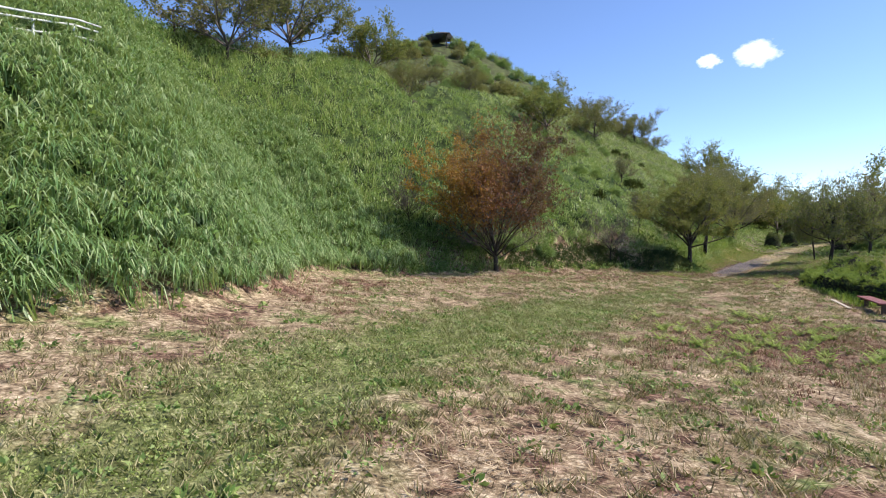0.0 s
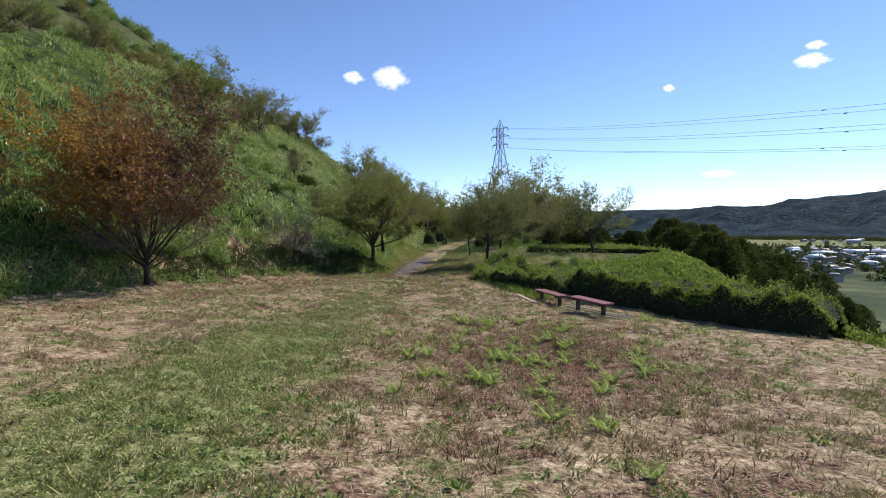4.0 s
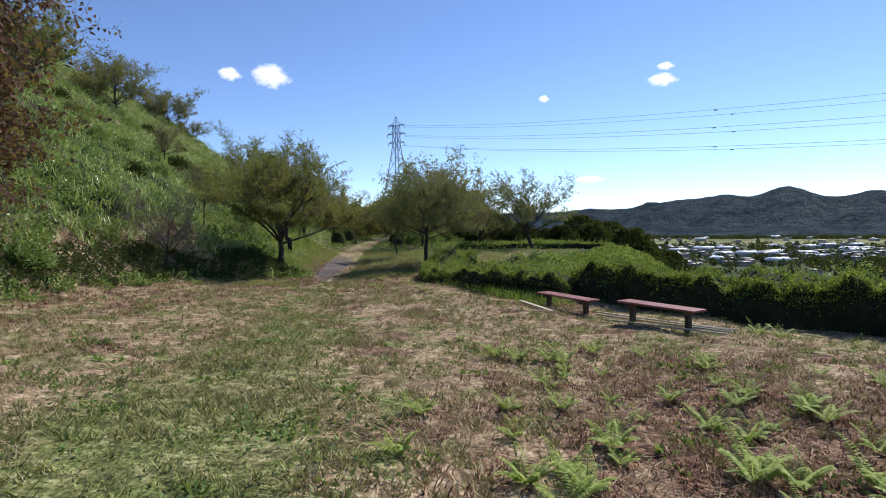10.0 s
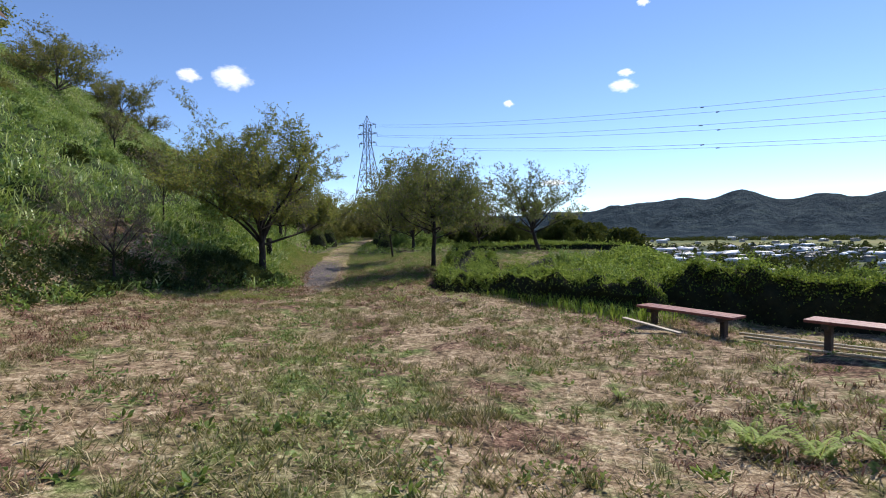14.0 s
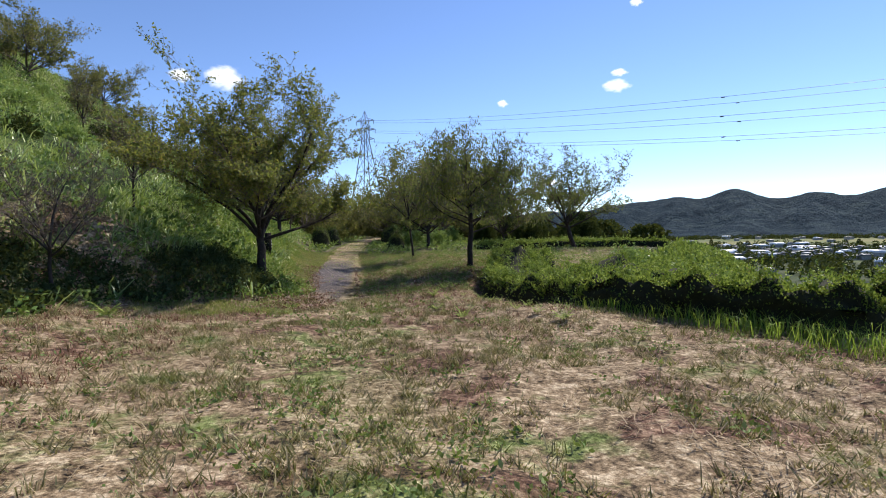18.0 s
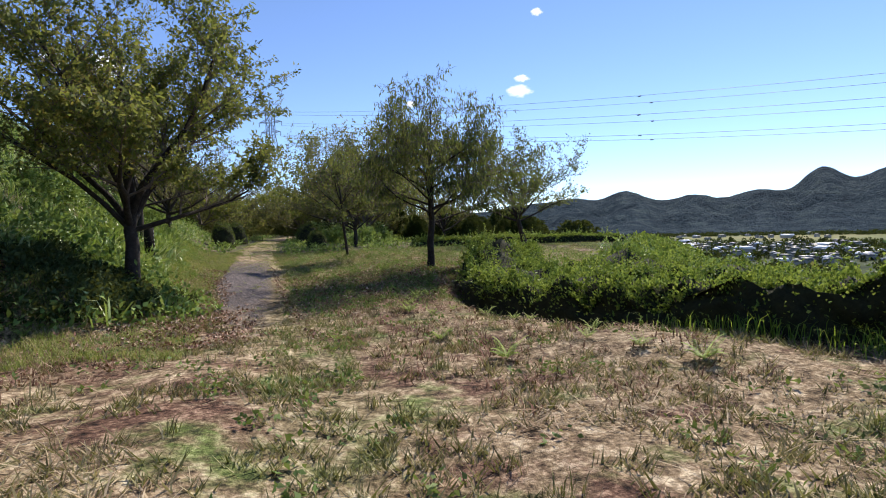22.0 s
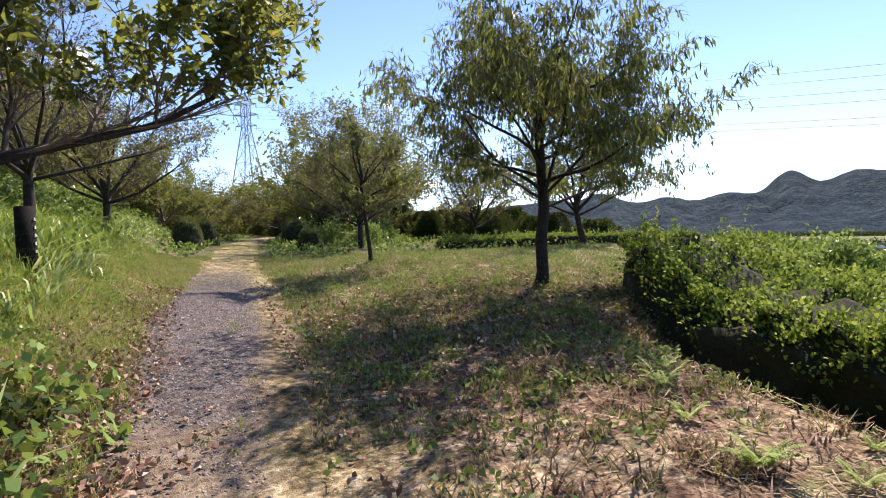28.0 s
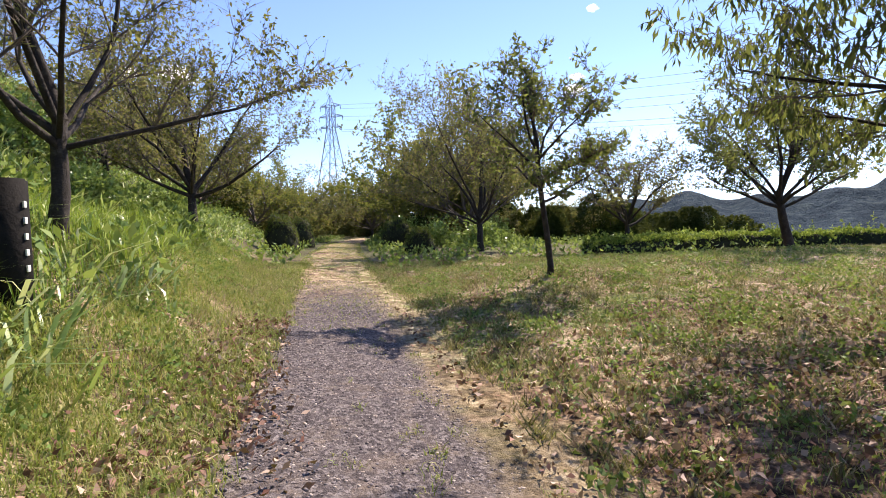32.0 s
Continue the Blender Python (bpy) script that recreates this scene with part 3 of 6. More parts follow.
def arched(P, h, w, turn, rng):
    """Broad blades that rise, arch over and hang; turn is the way each one leans."""
    n = len(P)
    a = np.asarray(turn)
    hh = np.asarray(h) * rng.uniform(0.6, 1.2, n)
    out = np.stack([np.cos(a), np.sin(a), 0 * a], -1) * hh[:, None]
    side = np.stack([-np.sin(a), np.cos(a), 0 * a], -1) * (w * rng.uniform(0.7, 1.3, n))[:, None]
    up = np.stack([0 * a, 0 * a, hh], -1)
    p1 = P + up * 0.55 + out * 0.12
    p2 = P + up * rng.uniform(0.6, 0.85, n)[:, None] + out * 0.5
    p3 = P + up * rng.uniform(0.2, 0.6, n)[:, None] + out * rng.uniform(0.8, 1.05, n)[:, None]
    V = np.stack([P - side * 0.5, P + side * 0.5, p1 - side, p1 + side, p2 - side * 0.9, p2 + side * 0.9, p3], 1).reshape(-1, 3)
    i = np.arange(n)[:, None] * 7
    return V, [np.concatenate([i + [0, 1, 3, 2], i + [2, 3, 5, 4]]), i + [4, 5, 6]]


def leaf_cards(P, out, length, width, rng, droop=0.0, slim=0.5):
    """Diamond leaves, folded along the middle, at P, pointing along out."""
    n = len(P)
    out = out + rng.normal(0, 0.55, (n, 3))
    out[:, 2] -= droop
    out /= np.linalg.norm(out, axis=1, keepdims=True) + 1e-9
    ref = rng.normal(0, 1, (n, 3))
    side = np.cross(out, ref)
    side /= np.linalg.norm(side, axis=1, keepdims=True) + 1e-9
    nrm = np.cross(side, out)
    L = (length * rng.uniform(0.6, 1.3, n))[:, None]
    W = (width * rng.uniform(0.7, 1.2, n))[:, None]
    mid = P + out * L * slim
    V = np.stack([P, mid + side * W + nrm * W * 0.3, P + out * L - nrm * L * 0.15, mid - side * W + nrm * W * 0.3], 1).reshape(-1, 3)
    return V, [np.arange(4 * n).reshape(n, 4)]


def stuff(name, V, groups, mat, label, category):
    return tagged(new(name, np_mesh(name, V, groups, MAT[mat])), label, category, kind="stuff")


# ---- trees ----


def grow(r, trunk, crown_r, crown_h, limbs, weep=0.0, up=0.75, twigs=3, lead=0.6, tilt=(0.0, 0.0), low=0.8, clear=0.0, stout=1.0, ups=(0.5, 1.5, 0.8, 2.0, 1.1)):
    """Skeleton of a tree: trunk pieces, limbs as lists of pieces, and twig ends. Pieces are (a, b, r1, r2)."""
    body, boughs, ends = [], [], []
    p = Vector((0, 0, -0.25))
    rad = trunk[1]
    n = 6
    lean = Vector((r.uniform(-0.06, 0.06) + tilt[0], r.uniform(-0.06, 0.06) + tilt[1], 1))
    for k in range(n):
        q = p + (lean + Vector((r.uniform(-0.09, 0.09), r.uniform(-0.09, 0.09), 0))) * ((trunk[0] + 0.25) / n)
        r2 = rad * 0.93 if k else rad * 0.85
        body.append((p.copy(), q.copy(), rad * (1.35 if k == 0 else 1), r2))
        p, rad = q, r2

    def limb(start, way, length, radius, depth, into):
        a, d = start.copy(), way.normalized()
        steps = 5 if depth == 0 else 4 if depth < 2 else 3
        for s in range(steps):
            drop = weep * (0.08 + 0.15 * s) if depth >= 2 else 0
            d = (d + Vector((r.uniform(-0.22, 0.22), r.uniform(-0.22, 0.22), r.uniform(-0.14, 0.18) - drop))).normalized()
            if clear and a.z < clear + 0.2 and d.z < 0.25 and depth < 3:
                d = Vector((d.x, d.y, 0.3)).normalized()
            b = a + d * (length / steps)
            ra, rb = radius * (1 - 0.7 * s / steps), radius * (1 - 0.7 * (s + 1) / steps)
            into.append((a.copy(), b.copy(), ra, rb, depth))
            if depth >= 2:
                ends.append((a.copy(), b.copy(), d.copy()))
            if depth < 3 and s >= (1 if depth == 0 else 0):
                for _ in range(2 if depth == 0 else twigs - depth + 1):
                    side = Vector((r.uniform(-1, 1), r.uniform(-1, 1), r.uniform(-0.25, 0.7))).normalized()
                    limb(b, d * 0.7 + side * 0.8, length * r.uniform(0.30, 0.52), max(rb * 0.6, 0.004), depth + 1, into)
            a = b
        return a

    for k in range(limbs):
        ang = 6.283 * (k + r.uniform(-0.3, 0.3)) / limbs
        t = low + (1 - low) * ((k * 0.618) % 1.0)
        way = Vector((math.cos(ang), math.sin(ang), up * ups[k % len(ups)] * r.uniform(0.85, 1.15))).normalized()
        j = min(int(t * n), n - 1)
        start = body[j][0].lerp(body[j][1], t * n - j if t < 1 else 1.0)
        reach = min((crown_h + trunk[0] - start.z) / max(way.z, 0.3), crown_r / max(math.hypot(way.x, way.y), 0.3))
        boughs.append([])
        limb(start, way, r.uniform(0.85, 1.1) * reach * 0.68, trunk[1] * r.uniform(0.36, 0.5) * stout, 0, boughs[-1])
    boughs.append([])
    limb(p, Vector((r.uniform(-0.2, 0.2), r.uniform(-0.2, 0.2), 1)), crown_h * lead, trunk[1] * 0.62, 0, boughs[-1])
    return body, boughs, ends


def tubes(pieces, sides):
    """Tapered pieces as one array mesh."""
    A = np.array([q[0] for q in pieces])
    B = np.array([q[1] for q in pieces])
    r1 = np.array([q[2] for q in pieces])
    r2 = np.array([q[3] for q in pieces])
    D = B - A
    D /= np.linalg.norm(D, axis=1, keepdims=True) + 1e-9
    ref = np.where(np.abs(D[:, 2:3]) > 0.9, np.array([[1.0, 0, 0]]), np.array([[0, 0, 1.0]]))
    S = np.cross(D, ref)
    S /= np.linalg.norm(S, axis=1, keepdims=True)
    T = np.cross(D, S)
    ang = np.arange(sides) * 6.2832 / sides
    ring = S[:, None] * np.cos(ang)[None, :, None] + T[:, None] * np.sin(ang)[None, :, None]
    V = np.concatenate([A[:, None] + ring * r1[:, None, None], B[:, None] + ring * r2[:, None, None]], 1)
    n = len(pieces)
    k = np.arange(sides)
    quad = np.stack([k, (k + 1) % sides, sides + (k + 1) % sides, sides + k], -1)
    F = (np.arange(n)[:, None, None] * 2 * sides + quad[None]).reshape(-1, 4)
    return V.reshape(-1, 3), [F]


def chain(pieces, sides):
    """One connected tapered tube through a run of pieces."""
    pts = [pieces[0][0]] + [q[1] for q in pieces]
    rad = [pieces[0][2]] + [q[3] for q in pieces]
    V, F = [], []
    for k, (p, r) in enumerate(zip(pts, rad)):
        d = ((pts[k + 1] if k + 1 < len(pts) else p) - (pts[k - 1] if k else p)).normalized()
        s = d.cross(Vector((0.31, 0.2, 0.93)) if abs(d.z) < 0.9 else Vector((1, 0.1, 0))).normalized()
        t = d.cross(s)
        for j in range(sides):
            a = j * 6.2832 / sides
            V.append(p + (s * math.cos(a) + t * math.sin(a)) * r * (1 + 0.08 * math.sin(3 * a + k * 1.7)))
    for k in range(len(pts) - 1):
        for j in range(sides):
            F.append((k * sides + j, k * sides + (j + 1) % sides, (k + 1) * sides + (j + 1) % sides, (k + 1) * sides + j))
    return V, [F]


def tree(name, x, y, seed, trunk, crown_r, crown_h, limbs, leaf, leaves, size, label, weep=0.0, up=0.75, spin=0.0, sink=0.0, slim=0.5, drop=0.4, top_only=0.0, group="", lead=0.6, tilt=(0.0, 0.0), split=True, low=0.8, clear=0.0, stout=1.0, ups=(0.5, 1.5, 0.8, 2.0, 1.1)):
    """A tree: trunk, limbs and a crown of leaves along its twigs."""
    r = random.Random(seed)
    g = np.random.default_rng(seed)
    body, boughs, ends = grow(r, trunk, crown_r, crown_h, limbs, weep, up, 3, lead, tilt, low, clear, stout, ups)
    if clear:
        ends = [q for q in ends if q[1].z > clear]
    root = empty(name, Matrix.Translation((x, y, gz(x, y) - sink)) @ Matrix.Rotation(radians(spin), 4, "Z"), label, "tree", group)
    part("trunk", np_mesh("trunk", *chain(body, 12), MAT["bark"], True), root)
    if split:
        for bough in boughs:
            part("limb", np_mesh("limb", *chain([q for q in bough if q[4] == 0], 8), MAT["bark"], True), root)
        fine = [q for b in boughs for q in b if q[4] > 0]
    else:
        fine = [q for b in boughs for q in b if q[4] < 3]
    tagged(part("branchwork", np_mesh("branchwork", *tubes(fine, 3), MAT["twig"], True), root), kind="stuff")
    A = np.array([q[0] for q in ends])
    B = np.array([q[1] for q in ends])
    D = np.array([q[2] for q in ends])
    if top_only:
        keep = A[:, 2] > trunk[0] + crown_h * top_only * g.uniform(0.3, 1.3, len(A))
        A, B, D = A[keep], B[keep], D[keep]
    pick = g.integers(0, len(A), leaves)
    P = A[pick] + (B - A)[pick] * g.uniform(0, 1, leaves)[:, None] + g.normal(0, 0.025, (leaves, 3))
    V, F = leaf_cards(P, D[pick] * 0.6, size[0], size[1], g, drop, slim)
    tagged(part("crown", np_mesh("crown", V, F, MAT[leaf]), root), kind="stuff")
    return root


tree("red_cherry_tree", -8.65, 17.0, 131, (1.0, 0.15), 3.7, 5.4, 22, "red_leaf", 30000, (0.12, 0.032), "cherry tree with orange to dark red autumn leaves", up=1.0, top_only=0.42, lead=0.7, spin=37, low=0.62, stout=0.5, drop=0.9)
tree("cherry_tree", -4.33, 30.33, 122, (1.25, 0.16), 3.35, 4.0, 9, "cherry_leaf", 38000, (0.088, 0.021), "broad cherry tree with thinning green and yellow leaves", up=1.1, lead=0.6, low=0.82, clear=1.75, stout=0.8, ups=(0.3, 1.5, 1.0, 2.0, 1.2, 0.9, 1.5, 0.45, 1.2))
tree("weeping_cherry_tree", 2.15, 33.6, 104, (2.75, 0.115), 3.2, 1.25, 19, "willow_leaf", 19000, (0.125, 0.017), "weeping cherry tree with drooping green and yellow leaves", weep=1.1, up=0.5, drop=2.0, lead=0.75, low=0.5, clear=1.4, stout=0.6)
tree("cherry_tree", -5.6, 37.4, 106, (1.3, 0.12), 3.4, 3.9, 8, "dull_leaf", 9000, (0.075, 0.02), "half-bare cherry tree with grey twigs on the bank", up=0.8, clear=1.6, stout=0.8)
tree("cherry_tree", -6.15, 46.0, 107, (1.1, 0.15), 3.8, 4.2, 9, "dull_leaf", 12000, (0.085, 0.024), "half-bare cherry tree with brownish leaves", up=0.7, clear=1.5, stout=0.8)
tree("young_cherry_tree", 0.65, 38.75, 108, (2.1, 0.06), 1.4, 1.45, 8, "willow_leaf", 3200, (0.10, 0.025), "slender young cherry tree beside the path", up=0.7, low=0.6)
tree("cherry_tree", 2.65, 49.0, 109, (1.2, 0.15), 3.6, 5.6, 9, "dull_leaf", 15000, (0.09, 0.026), "tall half-bare cherry tree", up=1.0, clear=1.8, stout=0.8)
tree("cherry_tree", 6.9, 46.6, 110, (1.0, 0.11), 2.5, 3.3, 8, "dull_leaf", 4000, (0.11, 0.03), "sparse cherry tree before the clipped hedge", up=0.9, clear=1.4)
tree("cherry_tree", 10.3, 43.5, 111, (1.5, 0.16), 3.3, 3.5, 10, "willow_leaf", 11000, (0.12, 0.03), "leaning cherry tree before the low far hedge", up=0.7, tilt=(-0.35, 0.0), clear=1.4, stout=0.75)
tree("bare_sapling", -7.3, 26.0, 112, (0.9, 0.045), 1.4, 2.3, 6, "dull_leaf", 250, (0.08, 0.025), "nearly bare grey sapling at the foot of the hill", up=1.1)
tree("bare_sapling", -12.2, 14.6, 113, (0.8, 0.04), 1.3, 2.0, 6, "dull_leaf", 500, (0.08, 0.025), "nearly bare grey sapling on the hillside", up=1.1)
tree("bare_sapling", -13.9, 41.6, 114, (0.7, 0.05), 1.6, 1.6, 6, "dull_leaf", 1400, (0.09, 0.03), "sparse brownish sapling on the hillside", up=0.9)
tree("bare_sapling", -16.5, 24.5, 115, (0.7, 0.05), 1.4, 1.8, 6, "dull_leaf", 1600, (0.10, 0.035), "sparse brownish sapling on the hillside", up=0.9)
tree("bare_sapling", -8.0, 31.5, 116, (1.2, 0.04), 1.2, 1.8, 6, "dull_leaf", 700, (0.09, 0.03), "sparse brownish sapling on the bank", up=1.0)

# far trees: a few kinds, then copies
KINDS = []
for s, (leaf, count, up, h) in enumerate([("dull_leaf", 9500, 0.6, 4.6), ("cherry_leaf", 11000, 0.65, 4.8), ("dull_leaf", 8000, 0.8, 5.0), ("dull_leaf", 6000, 0.5, 4.0)]):
    KINDS.append(tree("broadleaf_tree", 0, 0, 200 + s, (0.9, 0.15), 4.4, h, 10, leaf, int(count * 1.15), (0.15, 0.052), "dull green broadleaf tree on the hillside", up=up, group="trees on the hill", split=False))
PLACES = [(-24.6, 57.2, 0.9), (-24.2, 45.6, 1.0), (-27.8, 72, 0.55), (-26.5, 79, 0.6), (-17, 84, 1.0), (-14, 72, 0.85), (-11, 66, 0.85), (-8.5, 58, 0.8), (-9.5, 50, 0.75), (-7, 66, 0.9),
          (-5.5, 74, 0.9), (-3, 82, 1.0), (1.5, 78, 1.0), (4, 66, 1.5), (5.0, 58.5, 1.25), (7.5, 66, 1.45), (10, 56, 0.4), (6.5, 74, 0.6), (10, 71, 0.5), (8, 60, 0.45), (11, 63, 0.45), (3.5, 62, 0.9), (14, 68, 0.5),
          (-26, 12, 1.1), (-28.5, 18, 1.2), (-28, 25, 0.9), (-29, 30, 0.7), (-33, 37, 0.5), (-31, 41, 0.55), (-25, 5, 1.0), (-26, -2, 1.1),
          (-30, 66, 0.8), (-28, 76, 0.9), (-22, 90, 1.1), (-12, 92, 1.2), (-4, 96, 1.2), (4, 92, 1.2), (10, 86, 1.1), (-13, 58, 0.6), (-9, 80, 1), (0, 88, 1.1)]
for n, (x, y, s) in enumerate(PLACES):
    m = Matrix.Translation((x, y, gz(x, y) - 0.1)) @ Matrix.Rotation(n * 2.4, 4, "Z")
    k = KINDS[n % 4]
    if n < 4:
        k.matrix_world = m
        k.scale = (s, s, s)
    else:
        copy_thing(k, m).scale = (s, s, s)


def shrub(seed, leaf, label, count=2600, size=(0.17, 0.06)):
    """A loose wild shrub: stems from one root and a ragged cloud of leaves."""
    g = np.random.default_rng(seed)
    root = empty("shrub", Matrix(), label, "shrub", "wild shrubs on the hill")
    stems = []
    for k in range(9):
        a = k * 0.7 + g.uniform(-0.2, 0.2)
        tip = Vector((math.cos(a) * g.uniform(0.4, 1.1), math.sin(a) * g.uniform(0.4, 1.1), g.uniform(0.9, 1.6)))
        stems.append((Vector((0, 0, -0.2)), tip * 0.5 + Vector((0, 0, 0.1)), 0.03, 0.02))
        stems.append((tip * 0.5 + Vector((0, 0, 0.1)), tip, 0.02, 0.008))
    part("stems", np_mesh("woody_base", *tubes(stems, 4), MAT["twig"], True), root).name = "woody_base"
    a, q = g.uniform(0, 6.283, count), g.uniform(0, 1, count)
    el = np.arcsin(g.uniform(-0.05, 1, count))
    lump = 1 + 0.35 * waves(a * 1.3, el * 2, 1.4, seed) + 0.2 * waves(a * 2, el * 3, 0.6, seed + 1)
    r = lump * (0.55 + 0.45 * np.sqrt(q))
    N = np.stack([np.cos(a) * np.cos(el), np.sin(a) * np.cos(el), np.sin(el)], -1)
    P = N * r[:, None] * [1.25, 1.25, 1.45] + [0, 0, 0.1]
    V, F = leaf_cards(P, N, size[0], size[1], g)
    part("foliage", np_mesh("foliage", V, F, MAT[leaf]), root)
    return root


SHRUBS = [shrub(401, "dull_leaf", "dull olive wild shrub on the hillside"), shrub(402, "dark_leaf", "dark green wild shrub on the hillside"), shrub(403, "dull_leaf", "brownish wild shrub on the hillside"), shrub(404, "hill_weed", "green wild shrub on the hillside")]
g = np.random.default_rng(55)
spots = [(-13.3, 41.9, 0.5, 1), (-16, 45, 0.35, 3), (-18, 50, 0.4, 3), (-9.8, 20, 0.5, 3), (-10.5, 17.5, 0.55, 3), (-8.9, 21.5, 0.45, 3), (-19, 41, 0.5, 2),
         (3.6, 52, 0.7, 3), (2.2, 54, 0.75, 3), (5.0, 54.5, 0.7, 3), (7.5, 55, 0.7, 1), (10.5, 53.5, 0.7, 1), (1.2, 58, 0.8, 3), (-7.5, 43, 0.5, 3), (-8.5, 40, 0.6, 3), (-9.5, 45, 0.8, 3), (-7.6, 49, 0.6, 3), (-8.5, 38, 0.5, 3)]
for k in range(44):
    spots.append((g.uniform(-14, 13), g.uniform(59, 74), g.uniform(0.7, 1.2), int(g.choice([0, 1, 2, 3]))))
spots = [q for q in spots if not (q[1] > 56 and abs(q[0] - np.interp(q[1], [44, 50, 60, 75], [-2.4, -2.3, -1.6, 0.5])) < 1.9 and q[0] > -20)]
for k in range(16):
    spots.append((g.uniform(-14, 3), g.uniform(78, 98), g.uniform(1.3, 1.9), int(g.choice([0, 2, 3]))))
for k in range(14):
    spots.append((g.uniform(-13, -8), g.uniform(60, 80), g.uniform(0.8, 1.3), int(g.choice([0, 1, 2, 3]))))
spots += [(9.6, 20.6, 0.5, 3), (11.0, 18.7, 0.55, 0), (12.2, 17.3, 0.5, 3), (8.7, 23.0, 0.55, 2), (13.6, 15.9, 0.5, 1), (9.3, 24.6, 0.6, 3), (8.2, 27.2, 0.6, 0), (8.8, 30.0, 0.6, 3), (10.4, 22.3, 0.6, 1), (12.0, 20.2, 0.6, 2), (7.2, 29.0, 0.5, 3), (10.0, 27.0, 0.7, 1), (11.5, 30.0, 0.7, 3), (12.5, 25.0, 0.7, 1), (7.6, 32.5, 0.5, 3)]
while len(spots) < 235:
    x, y = g.uniform(-95, -38), g.uniform(40, 110)
    spots.append((x, y, g.uniform(0.6, 1.35), int(g.choice([0, 2, 3, 3]))))
while len(spots) < 260:
    y = g.uniform(26, 62)
    spots.append((float(foot_x(y)) - g.uniform(8, 19), y, g.uniform(0.25, 0.5), int(g.choice([1, 3, 3]))))
seen = set()
for n, (x, y, s, k) in enumerate(spots):
    m = Matrix.Translation((x, y, gz(x, y) - 0.1)) @ Matrix.Rotation(n * 1.9, 4, "Z")
    ob = SHRUBS[k] if k not in seen else copy_thing(SHRUBS[k], m)
    seen.add(k)
    ob.matrix_world = m
    ob.scale = (s, s, s)


def dark_tree(h, seed, label):
    """A dense dark evergreen with an uneven crown."""
    g = np.random.default_rng(seed)
    root = empty("evergreen_tree", Matrix(), label, "tree", "dark woods below the meadow")
    part("trunk", np_mesh("trunk", *tubes([(Vector((0, 0, -1)), Vector((0, 0, h * 0.9)), h * 0.025, 0.03)], 6), MAT["bark"], True), root)
    n = 9000
    t = g.uniform(0.05, 1, n) ** 0.9
    a = g.uniform(0, 6.283, n)
    prof = np.sin(np.clip(t * 0.82 + 0.16, 0, 1) * 3.14159) ** 0.55
    lump = 1 + 0.3 * waves(a * 1.5, t * 6, 1.6, seed) + 0.2 * waves(a * 3, t * 9, 0.9, seed + 3)
    r = prof * h * 0.36 * lump * (0.5 + 0.5 * np.sqrt(g.uniform(0, 1, n)))
    P = np.stack([np.cos(a) * r, np.sin(a) * r, t * h * (1 + 0.05 * lump)], -1)
    V, F = leaf_cards(P, np.stack([np.cos(a), np.sin(a), 0 * a + 0.3], -1), 0.034 * h, 0.011 * h, g, 0.1)
    part("crown", np_mesh("crown", V, F, MAT["dark_leaf"]), root)
    return root


DARK = [dark_tree(8.0 + k, 300 + k, "dark evergreen tree on the slope below the meadow") for k in range(3)]
g = np.random.default_rng(31)
for n in range(400):
    u = g.uniform(0, 1)
    k = g.normal(0, 7) - 4
    x, y = 17 + 83 * u * u - 0.75 * k, 72 + 95 * u * u + 0.66 * k
    s = g.uniform(0.7, 1.05)
    if gz(x, y) > -8:
        s *= 0.4
    if 140 <= n < 170:
        x, y = g.uniform(6.5, 17), g.uniform(53, 63)
        s *= 0.26
    elif n >= 170:
        az, rr = radians(g.uniform(22, 66)), g.uniform(580, 1120)
        x, y = math.sin(az) * rr, math.cos(az) * rr
        s = g.uniform(0.4, 0.95)
    m = Matrix.Translation((x, y, gz(x, y) - 0.5)) @ Matrix.Rotation(n * 1.7, 4, "Z")
    ob = DARK[n] if n < 3 else copy_thing(DARK[n % 3], m)
    ob.matrix_world = m
    ob.scale = (s, s, s)

# ---- clipped hedges ----


